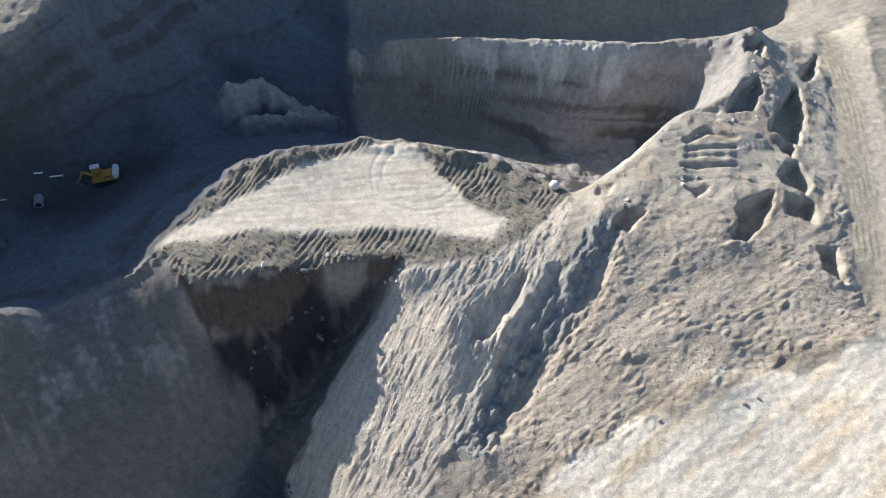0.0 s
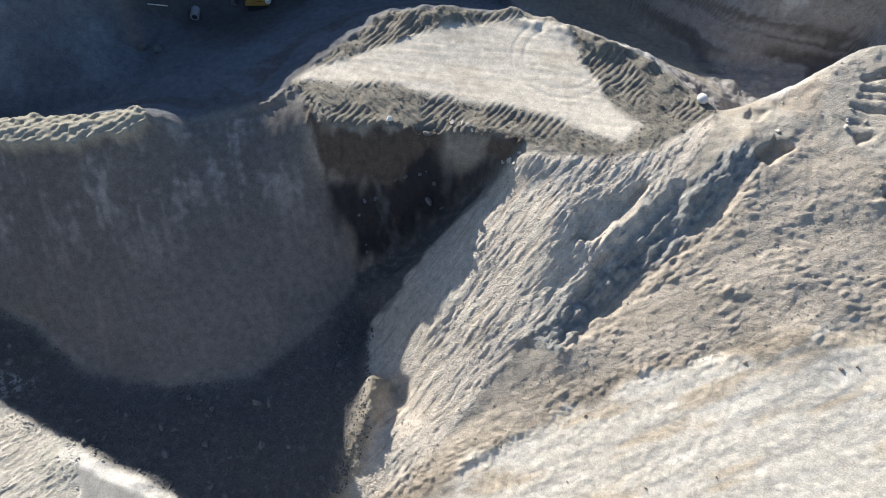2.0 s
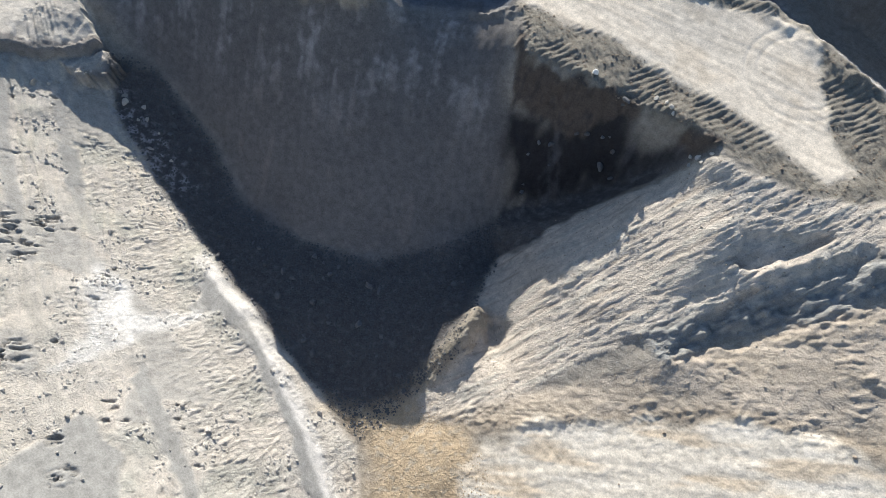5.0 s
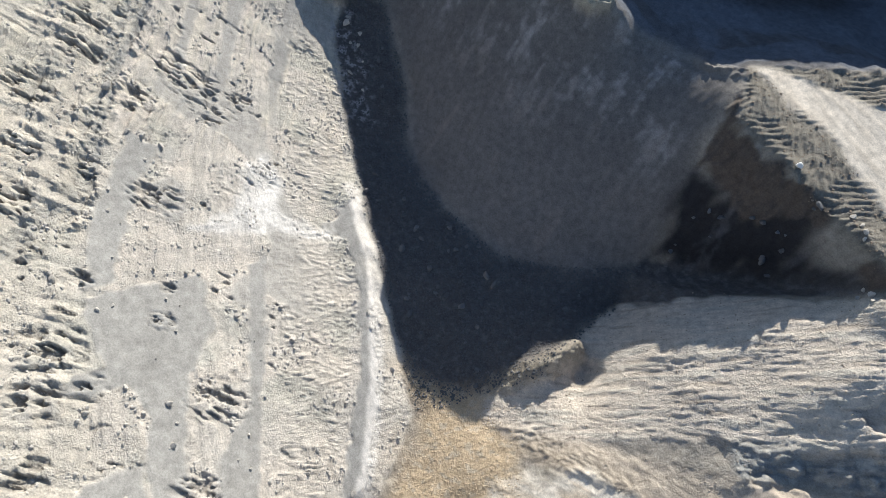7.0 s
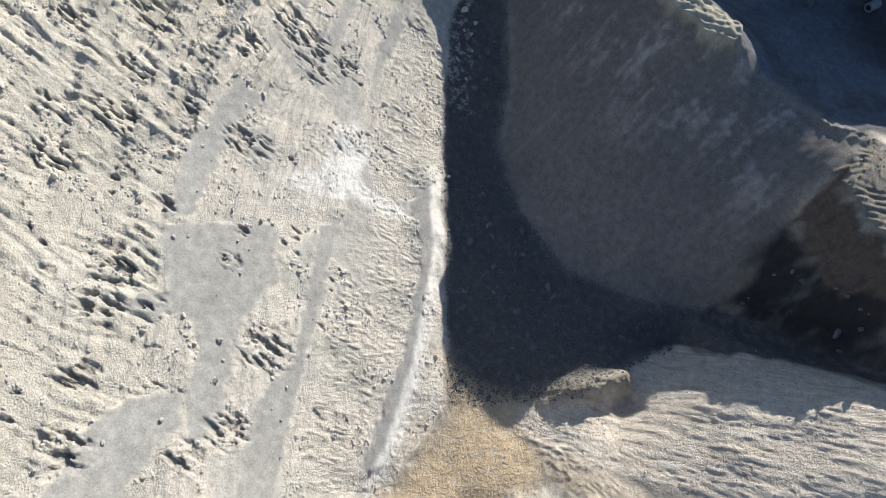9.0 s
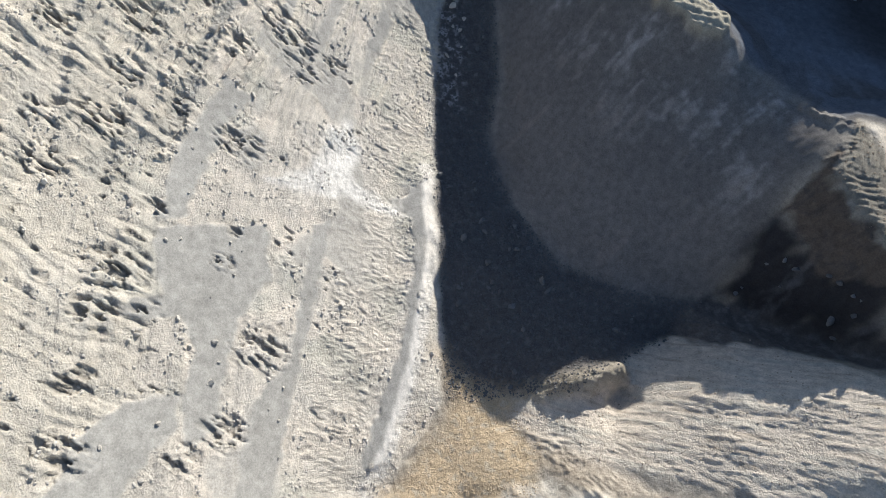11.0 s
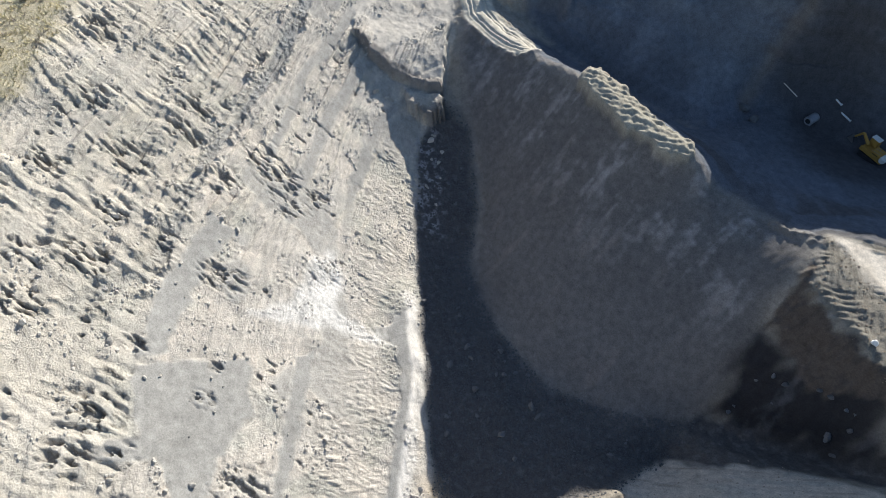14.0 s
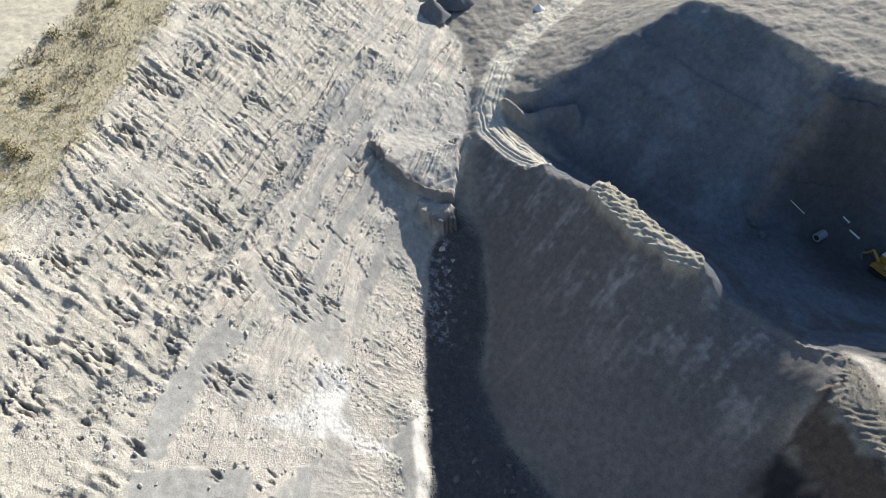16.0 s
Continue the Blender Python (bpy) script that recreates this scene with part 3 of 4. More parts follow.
soil(berm, (0.36, 0.325, 0.25))
pale = within([(-95, 15), (-84, 13), (-72, 12), (-70, 16), (-80, 19), (-92, 21)], X, Y, 2.0, 1.2 * ragged) * floor
soil(pale * smooth(-0.1, 0.4, speck), (0.40, 0.39, 0.40), 0.8)
soil(tan, (0.53, 0.40, 0.25))
soil(tan * smooth(0.1, 0.5, speck), (0.38, 0.34, 0.27), 0.6)
soil(rill, (0.62, 0.54, 0.445))
soil(rill * smooth(0.0, 0.6, rills + 0.5 * blot), (0.50, 0.46, 0.39), 0.8)
soil(rill * smooth(0.3, 0.8, -rills), (0.36, 0.29, 0.22), 0.5)
soil(spike, (0.33, 0.285, 0.215), 0.85)
# rocky spur, greyed in colour because this side faces away from the sun
soil(band, (0.32, 0.315, 0.295))
soil(band * smooth(0.1, 0.5, speck), (0.46, 0.43, 0.37), 0.7)
soil(fan, (0.47, 0.395, 0.31))
soil(fan * smooth(-0.1, 0.6, layered(q_across / 5, q_along / 14, 3, 164)), (0.40, 0.335, 0.255), 0.8)
soil(brim, (0.34, 0.27, 0.19), 0.6)
soil(ramp, (0.65, 0.58, 0.475))
soil(ramp * smooth(0.0, 0.6, layered(q_across / 3.5, q_along / 14, 4, 165)), (0.58, 0.46, 0.32), 0.8)
soil(ramp * smooth(0.1, 0.7, layered(q_across / 1.6, q_along / 10, 3, 166)), (0.71, 0.65, 0.555), 0.6)
soil(hump, (0.50, 0.44, 0.36))
soil(hump * smooth(0.1, 0.6, blot), (0.39, 0.31, 0.23), 0.6)
soil(road, (0.56, 0.48, 0.37))
soil(road * smooth(6, 3.5, road_along), (0.38, 0.32, 0.235), 0.7)
soil(plateau, (0.26, 0.235, 0.19))
soil(rough * smooth(0.0, 0.5, speck), (0.17, 0.15, 0.12), 0.6)
soil(plateau * lane, (0.66, 0.58, 0.47))
soil(plateau * lane * smooth(0.1, 0.8, tread), (0.48, 0.41, 0.32), 0.5)
soil(plateau * lane * smooth(0.1, 0.7, blot), (0.50, 0.42, 0.32), 0.7)
# the gully's shade as dark soil colour, carried over the talus at its foot
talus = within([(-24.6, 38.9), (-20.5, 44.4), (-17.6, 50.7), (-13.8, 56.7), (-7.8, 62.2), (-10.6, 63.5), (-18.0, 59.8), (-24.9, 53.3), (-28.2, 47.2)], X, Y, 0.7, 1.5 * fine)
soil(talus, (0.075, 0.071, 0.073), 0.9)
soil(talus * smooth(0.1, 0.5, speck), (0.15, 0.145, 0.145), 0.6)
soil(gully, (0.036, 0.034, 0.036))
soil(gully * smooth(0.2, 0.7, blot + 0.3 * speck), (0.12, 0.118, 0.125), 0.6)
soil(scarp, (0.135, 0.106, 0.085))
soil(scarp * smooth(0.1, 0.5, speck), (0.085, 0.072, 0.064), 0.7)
soil(north, (0.33, 0.305, 0.285))
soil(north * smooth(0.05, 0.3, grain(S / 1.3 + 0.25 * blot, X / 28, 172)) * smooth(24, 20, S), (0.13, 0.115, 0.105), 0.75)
soil(north * smooth(20, 27, S + 5 * grain(X / 3, Y / 14, 168)) * smooth(44, 36, X), (0.50, 0.47, 0.43))
soil(north * smooth(17, 24, S + 9 * grain(X / 3.5, S / 14, 169)) * smooth(0.0, 0.25, grain(X / 2.6 + 0.5 * layered(X / 5, S / 4, 2, 171), S / 9, 170)) * smooth(38, 33, X), (0.62, 0.59, 0.54), 0.7)
# blue skylight and shade on the hill are put into its colour
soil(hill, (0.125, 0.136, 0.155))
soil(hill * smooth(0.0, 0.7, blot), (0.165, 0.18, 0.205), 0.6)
# ground behind the dump: shade and bluish haze put into its colour
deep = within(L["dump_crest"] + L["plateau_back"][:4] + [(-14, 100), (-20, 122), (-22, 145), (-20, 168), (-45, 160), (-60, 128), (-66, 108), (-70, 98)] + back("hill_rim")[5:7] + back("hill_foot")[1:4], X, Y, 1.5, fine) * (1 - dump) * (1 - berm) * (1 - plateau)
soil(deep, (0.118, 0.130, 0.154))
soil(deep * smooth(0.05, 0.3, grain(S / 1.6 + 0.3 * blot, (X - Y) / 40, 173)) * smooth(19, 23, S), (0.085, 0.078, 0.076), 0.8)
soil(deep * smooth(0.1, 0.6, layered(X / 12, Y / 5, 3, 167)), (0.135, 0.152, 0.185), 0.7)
soil(hill * smooth(3.5, 0.5, off_line(L["hill_spur"], X, Y) + fine), (0.21, 0.18, 0.155), 0.8)
# working floor darkened in colour for the shade it lies in
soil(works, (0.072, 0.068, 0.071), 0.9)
soil(wild, (0.52, 0.45, 0.30))
soil(wild * smooth(0.0, 0.5, speck + blot), (0.36, 0.30, 0.19), 0.7)
soil(field, (0.56, 0.49, 0.36))
soil(haul, (0.56, 0.51, 0.41), 0.9)
soil(block, (0.50, 0.455, 0.39), 0.8)
# dark rock on the block's steep faces, with their shade in the colour
cliff_shade = smooth(1.6, 0.5, off_line([(-104.5, 8.4), (-102, 10), (-99, 13.2), (-96.6, 18), (-95.6, 22)], X + 0.6, Y) + fine)
soil(np.maximum(cliff_shade, shelf * smooth(-94.5, -92, X)), (0.21, 0.19, 0.172), 0.85)
# the mound's sunlit top, given as a paler soil colour
soil(smooth(6, 1.5, mound) * smooth(14, 17, Z), (0.40, 0.365, 0.31), 0.9)
C *= (1 + 0.10 * speck + 0.08 * blot)[..., None]
lum = C.mean(-1, keepdims=True)
C = np.clip(lum + (C - lum) * 0.9, 0.02, 0.85)
# how coarse the surface is, from raked sand to broken rock
coarse = 0.6 + 0.4 * np.clip(ledge + floor + band + rough + scarp + hump + rill, 0, 1) - 0.48 * np.clip(sand + lane * plateau + dump + haul, 0, 1) - 0.3 * np.clip(ramp + field + road + hill + block, 0, 1)


def height(x, y):
    """The finished ground's height at a place."""
    i = min(max(int(np.searchsorted(xs, x)) - 1, 0), len(xs) - 2)
    j = min(max(int(np.searchsorted(ys, y)) - 1, 0), len(ys) - 2)
    u, v = (x - xs[i]) / (xs[i + 1] - xs[i]), (y - ys[j]) / (ys[j + 1] - ys[j])
    return float((Z[j, i] * (1 - u) + Z[j, i + 1] * u) * (1 - v) + (Z[j + 1, i] * (1 - u) + Z[j + 1, i + 1] * u) * v)


def at(mask, x, y):
    i, j = int(np.searchsorted(xs, x)) - 1, int(np.searchsorted(ys, y)) - 1
    return float(mask[j, i])


def sheet(name, X, Y, Z, C):
    ny, nx = X.shape
    me = bpy.data.meshes.new(name)
    me.vertices.add(nx * ny)
    me.vertices.foreach_set("co", np.stack([X, Y, Z], -1).astype(np.float32).ravel())
    a = (np.arange(ny - 1)[:, None] * nx + np.arange(nx - 1)[None, :]).ravel()
    quads = np.stack([a, a + 1, a + nx + 1, a + nx], -1).astype(np.int32)
    me.loops.add(quads.size)
    me.polygons.add(len(quads))
    me.loops.foreach_set("vertex_index", quads.ravel())
    me.polygons.foreach_set("loop_start", np.arange(0, quads.size, 4, dtype=np.int32))
    me.update(calc_edges=True)
    kind = me.attributes.new("soil", "FLOAT_COLOR", "POINT")
    kind.data.foreach_set("color", np.concatenate([C, np.clip(coarse, 0.1, 1)[..., None]], -1).astype(np.float32).ravel())
    me.shade_smooth()
    return me


# ---- materials ----
def material(name, colour, rough=0.9, metal=0.0, vary=0.25, scale=3.0, bump=0.0, attribute="", spread=0.0):
    """A node material: a base colour broken up at two scales, with fine relief."""
    m = bpy.data.materials.new(name)
    m.use_nodes = True
    nt = m.node_tree
    bsdf = nt.nodes["Principled BSDF"]
    bsdf.inputs["Roughness"].default_value = rough
    bsdf.inputs["Metallic"].default_value = metal
    bsdf.inputs["Specular IOR Level"].default_value = 0.25
    where = nt.nodes.new("ShaderNodeTexCoord")
    if attribute:
        source = nt.nodes.new("ShaderNodeAttribute")
        source.attribute_name = attribute
        colour_out = source.outputs["Color"]
    else:
        source = nt.nodes.new("ShaderNodeRGB")
        source.outputs[0].default_value = (*colour, 1)
        colour_out = source.outputs[0]
    big, small = nt.nodes.new("ShaderNodeTexNoise"), nt.nodes.new("ShaderNodeTexNoise")
    for node, s, d in ((big, scale, 6), (small, scale * 5, 4)):
        node.inputs["Scale"].default_value = s
        node.inputs["Detail"].default_value = d
        node.inputs["Roughness"].default_value = 0.65
        nt.links.new(where.outputs["Object"], node.inputs["Vector"])
    total = nt.nodes.new("ShaderNodeMath")
    total.operation = "ADD"
    nt.links.new(big.outputs["Fac"], total.inputs[0])
    nt.links.new(small.outputs["Fac"], total.inputs[1])
    span = nt.nodes.new("ShaderNodeMapRange")
    span.inputs["From Min"].default_value, span.inputs["From Max"].default_value = 0.7, 1.3
    span.inputs["To Min"].default_value, span.inputs["To Max"].default_value = 1 - vary, 1 + vary
    nt.links.new(total.outputs[0], span.inputs["Value"])
    factor = span.outputs[0]
    if spread:
        info = nt.nodes.new("ShaderNodeObjectInfo")
        lift = nt.nodes.new("ShaderNodeMapRange")
        lift.inputs["To Min"].default_value, lift.inputs["To Max"].default_value = 1 - spread, 1 + spread
        nt.links.new(info.outputs["Random"], lift.inputs["Value"])
        both = nt.nodes.new("ShaderNodeMath")
        both.operation = "MULTIPLY"
        nt.links.new(factor, both.inputs[0])
        nt.links.new(lift.outputs[0], both.inputs[1])
        factor = both.outputs[0]
    mul = nt.nodes.new("ShaderNodeVectorMath")
    mul.operation = "SCALE"
    nt.links.new(colour_out, mul.inputs[0])
    nt.links.new(factor, mul.inputs["Scale"])
    nt.links.new(mul.outputs[0], bsdf.inputs["Base Color"])
    if bump:
        node = nt.nodes.new("ShaderNodeBump")
        node.inputs["Strength"].default_value = 1.0
        if attribute:
            nt.links.new(source.outputs["Alpha"], node.inputs["Strength"])
        node.inputs["Distance"].default_value = bump
        nt.links.new(total.outputs[0], node.inputs["Height"])
        nt.links.new(node.outputs[0], bsdf.inputs["Normal"])
    return m


EARTH = material("earth", (0, 0, 0), 0.95, vary=0.30, scale=0.9, bump=0.30, attribute="soil")
PALE_STONE = material("pale_stone", (0.52, 0.48, 0.42), 0.9, vary=0.25, scale=2.0, bump=0.05, spread=0.2)
GREY_STONE = material("grey_stone", (0.15, 0.15, 0.152), 0.9, vary=0.3, scale=2.0, bump=0.05, spread=0.2)
BROWN_STONE = material("brown_stone", (0.36, 0.29, 0.22), 0.9, vary=0.3, scale=2.0, bump=0.05, spread=0.3)
FAN_STONE = material("fan_stone", (0.39, 0.34, 0.275), 0.9, vary=0.25, scale=2.0)
BED_STONE = material("bed_stone", (0.47, 0.435, 0.385), 0.9, vary=0.25, scale=2.0, bump=0.05, spread=0.15)
TAN_STONE = material("tan_stone", (0.45, 0.36, 0.25), 0.9, vary=0.25, scale=2.0)
WHITE_STONE = material("white_stone", (0.75, 0.73, 0.69), 0.85, vary=0.12, scale=2.0, bump=0.03, spread=0.1)
YELLOW = material("yellow_paint", (0.44, 0.25, 0.06), 0.45, vary=0.2, scale=3.0)
WHITE_PAINT = material("white_paint", (0.75, 0.74, 0.70), 0.45, vary=0.1, scale=3.0)
STEEL = material("worn_steel", (0.30, 0.29, 0.28), 0.45, 0.7, vary=0.25, scale=5.0)
RUBBER = material("rubber", (0.03, 0.03, 0.032), 0.85, vary=0.3, scale=4.0)
GLASS = material("dark_glass", (0.10, 0.16, 0.24), 0.12, vary=0.05)
TANK = material("weathered_tank", (0.27, 0.28, 0.30), 0.55, vary=0.15, scale=1.5)
STRAW = material("dry_grass", (0.64, 0.56, 0.34), 0.9, vary=0.35, scale=0.4, spread=0.1)
SCRUB = material("scrub_leaves", (0.31, 0.265, 0.15), 0.9, vary=0.4, scale=1.0, spread=0.3)
TWIG = material("twig", (0.36, 0.31, 0.25), 0.9, vary=0.2)

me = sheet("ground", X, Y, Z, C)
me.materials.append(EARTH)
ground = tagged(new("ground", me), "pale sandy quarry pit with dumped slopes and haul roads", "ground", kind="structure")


# ---- stones ----
def stone_mesh(seed, flat=0.7, cuts=2):
    rng = random.Random(seed)
    bm = bmesh.new()
    bmesh.ops.create_icosphere(bm, subdivisions=cuts, radius=1.0)
    planes = [(Vector((rng.gauss(0, 1), rng.gauss(0, 1), rng.gauss(0, 1))).normalized(), rng.uniform(0.35, 0.75)) for _ in range(13)]
    for v in bm.verts:
        for n, d in planes:
            over = v.co.dot(n) - d
            if over > 0:
                v.co -= n * over * 0.92
        v.co *= 1 + 0.10 * noise.noise(v.co * 2.3 + Vector((seed, 0, 0)))
        v.co.z *= flat
    m = bpy.data.meshes.new("boulder")
    bm.to_mesh(m)
    bm.free()
    return m


SHAPES = [stone_mesh(k, 0.6 + 0.08 * (k % 4)) for k in range(8)]
SHAPE_SETS = {}


def shaped(k, mat):
    key = (k % len(SHAPES), mat.name)
    if key not in SHAPE_SETS:
        m = SHAPES[key[0]].copy()
        m.materials.append(mat)
        SHAPE_SETS[key] = m
    return SHAPE_SETS[key]


rng = random.Random(11)


def boulder(x, y, size, mat, label, group="", name="boulder"):
    ob = new(name, shaped(rng.randrange(8), mat))
    s = size / 2
    ob.matrix_world = pose(x, y, height(x, y) + 0.22 * s, rng.uniform(-15, 15), rng.uniform(-15, 15), rng.uniform(0, 360)) @ Matrix.Diagonal((s * rng.uniform(0.85, 1.3), s * rng.uniform(0.75, 1.1), s * rng.uniform(0.8, 1.15), 1))
    return tagged(ob, label, "boulder", group)


def scatter(count, box, mask, low):
    """Random places in a box of the plan where the mask is above low."""
    out = []
    for _ in range(count * 60):
        if len(out) >= count:
            break
        x, y = rng.uniform(box[0], box[1]), rng.uniform(box[2], box[3])
        if at(mask, x, y) > low + 0.25 * rng.random():
            out.append((x, y))
    return out


def rubble(name, places, sizes, mat, label):
    """Countless small stones as one mesh."""
    unit = bmesh.new()
    bmesh.ops.create_icosphere(unit, subdivisions=1, radius=1.0)
    co = np.array([v.co[:] for v in unit.verts])
    tri = np.array([[v.index for v in f.verts] for f in unit.faces])
    unit.free()
    co = co[:, :]
    vs, fs = [], []
    for k, (x, y) in enumerate(places):
        s = sizes[0] + (sizes[1] - sizes[0]) * rng.random() ** 2.5
        a = rng.uniform(0, 6.28)
        turn = np.array([[math.cos(a), -math.sin(a), 0], [math.sin(a), math.cos(a), 0], [0, 0, 1]])
        jag = 1 + 0.45 * (np.random.rand(len(co), 1) - 0.5)
        vs.append((co * jag * np.array([s * rng.uniform(0.7, 1.3), s, s * rng.uniform(0.5, 0.9)])) @ turn.T + np.array([x, y, height(x, y) + 0.15 * s]))
        fs.append(tri + k * len(co))
    m = bpy.data.meshes.new(name)
    m.from_pydata(np.concatenate(vs).tolist(), [], np.concatenate(fs).tolist())
    m.materials.append(mat)
    return tagged(new(name, m), label, "rubble", kind="stuff")


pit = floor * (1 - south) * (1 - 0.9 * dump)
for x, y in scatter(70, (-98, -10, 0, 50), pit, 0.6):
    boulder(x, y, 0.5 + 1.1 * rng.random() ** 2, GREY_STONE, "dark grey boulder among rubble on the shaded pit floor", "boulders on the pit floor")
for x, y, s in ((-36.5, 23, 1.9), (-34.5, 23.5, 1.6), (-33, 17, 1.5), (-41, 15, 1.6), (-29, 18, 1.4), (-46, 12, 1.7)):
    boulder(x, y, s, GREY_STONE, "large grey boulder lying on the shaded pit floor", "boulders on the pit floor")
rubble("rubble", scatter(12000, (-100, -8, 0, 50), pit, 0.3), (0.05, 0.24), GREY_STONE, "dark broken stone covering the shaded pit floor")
rubble("gravel", scatter(3500, (-30, 4, -4, 36), tan, 0.35), (0.04, 0.14), TAN_STONE, "tan gravel at the foot of the slopes")
for x, y in scatter(90, (-120, 5, -44, 4), ledge * smooth(-0.1, 0.3, layered(X / 4, Y / 4, 2, 68)), 0.6):
    boulder(x, y, 0.5 + 1.2 * rng.random() ** 2.2, BED_STONE, "pale weathered boulder on the sunlit bedded face", "boulders on the bedded face")
for x, y in scatter(30, (-80, 5, -40, 4), sand, 0.7):
    boulder(x, y, 0.4 + 0.8 * rng.random() ** 2, BED_STONE, "small pale boulder lying on grey sand", "boulders on the bedded face")
rubble("scree", scatter(7000, (-140, 10, -46, 20), ledge * smooth(-0.1, 0.3, layered(X / 4, Y / 4, 2, 68)), 0.5), (0.06, 0.30), BED_STONE, "pale loose stones on the bedded face")
rubble("clods", scatter(1500, (-45, 22, 56, 94), rough, 0.5), (0.05, 0.22), BROWN_STONE, "earth clods along the plateau's churned edge")
rubble("slope_stones", scatter(2600, (-20, 62, 14, 80), np.maximum(rill, np.maximum(fan, band)), 0.5), (0.04, 0.17), FAN_STONE, "small stones on the rilled slope and fan")
for x, y in scatter(26, (-5, 70, 0, 60), ramp, 0.6):
    boulder(x, y, 0.35 + 0.5 * rng.random(), BROWN_STONE, "small brown stone lying on the pale ramp", "stones on the ramp")
for x, y in scatter(16, (-35, -4, 44, 64), gully, 0.6):
    boulder(x, y, 0.6 + 1.0 * rng.random(), GREY_STONE, "grey fallen boulder in the shaded gully", "boulders in the gully")
for x, y in scatter(60, (20, 66, 55, 112), hump, 0.6):
    boulder(x, y, 0.4 + 0.8 * rng.random() ** 2, PALE_STONE, "pale clod of rock on the dug-over hump", "clods on the hump")
bm = bmesh.new()
bmesh.ops.create_icosphere(bm, subdivisions=3, radius=0.85)
for v in bm.verts:
    v.co *= 1 + 0.10 * noise.noise(v.co * 1.6)
    v.co.z *= 0.85
round_stone = bpy.data.meshes.new("boulder")
bm.to_mesh(round_stone)
bm.free()
round_stone.shade_smooth()
round_stone.materials.append(WHITE_STONE)
ball = tagged(new("boulder", round_stone), "round white boulder at the end of the plateau", "boulder")
ball.location = (18.4, 79.4, height(18.4, 79.4) + 0.6)
boulder(-26.2, 62.9, 1.7, WHITE_STONE, "flat white stone on the plateau's edge")
for x, y, s in ((-7.3, 62.4, 1.5), (-6.6, 61.6, 1.2), (-7.8, 61.4, 1.1), (-6.2, 63.0, 1.0), (-8.4, 62.5, 0.9), (-14.5, 65.2, 1.3), (-15.5, 65.6, 1.0), (-13.8, 64.6, 0.9), (-17.0, 65.5, 1.1)):
    boulder(x, y, s, PALE_STONE, "pale broken rock heaped at the plateau's corner", "rocks at the plateau's corner")
for x, y, s in ((-75.4, 72.6, 3.4), (-72.4, 73.0, 2.6)):
    boulder(x, y, s, GREY_STONE, "large grey-brown boulder beside the working floor", "boulders by the working floor")
for x, y, s in ((-89.8, 18.2, 2.2), (-88.2, 19.2, 1.5), (-86.7, 19.0, 1.6), (-85.2, 18.2, 1.2), (-83.5, 17.6, 1.5), (-81.0, 17.8, 1.2), (-94.7, 9.8, 1.9), (-95.6, 10.8, 1.1), (-96.4, 12.2, 1.2), (-78.5, 16.5, 1.3), (-76.0, 16.0, 1.4)):
    boulder(x + rng.uniform(-1.5, 1.5), y + rng.uniform(-1.2, 1.2), s * 0.8, PALE_STONE, "whitish broken slab fallen at the head of the pit", "slabs at the pit's head")


# ---- the machine and the gear on the working floor ----
def part(name, bm, mat, parent, label=""):
    m = bpy.data.meshes.new(name)
    bm.to_mesh(m)
    bm.free()
    m.materials.append(mat)
    ob = new(name, m)
    ob.parent = parent
    if label:
        ob["label"] = label
    return ob


def box(x0, x1, y0, y1, z0, z1, bevel=0.05, skew=0.0):
    bm = bmesh.new()
    bmesh.ops.create_cube(bm, size=1.0)
    for v in bm.verts:
        top = v.co.z > 0
        v.co = Vector((x0 if v.co.x < 0 else x1 - (skew if top else 0), y0 if v.co.y < 0 else y1, z1 if top else z0))
    bmesh.ops.bevel(bm, geom=bm.edges[:], offset=bevel, segments=2, affect="EDGES")
    return bm


def tube(p, q, r, sides=12, r2=None):
    bm = bmesh.new()
    p, q = Vector(p), Vector(q)
    bmesh.ops.create_cone(bm, cap_ends=True, segments=sides, radius1=r, radius2=r if r2 is None else r2, depth=(q - p).length)
    bmesh.ops.transform(bm, matrix=Matrix.Translation((p + q) / 2) @ (q - p).to_track_quat("Z", "Y").to_matrix().to_4x4(), verts=bm.verts[:])
    return bm


def track_shoe(y0, y1):
    """A crawler track: a flattened loop with cleats."""
    bm = bmesh.new()
    ring = []
    for k in range(28):
        a = 2 * math.pi * k / 28
        x, z = 1.75 * math.copysign(abs(math.cos(a)) ** 0.45, math.cos(a)), 0.5 + 0.48 * math.copysign(abs(math.sin(a)) ** 0.7, math.sin(a))
        s = 1.06 if k % 2 else 1.0
        ring.append([bm.verts.new((x * s, y, 0.5 + (z - 0.5) * s)) for y in (y0, y1)])
    for a, b in zip(ring, ring[1:] + ring[:1]):
        bm.faces.new((a[0], b[0], b[1], a[1]))
    bm.faces.new([r[0] for r in ring][::-1])
    bm.faces.new([r[1] for r in ring])
    return bm


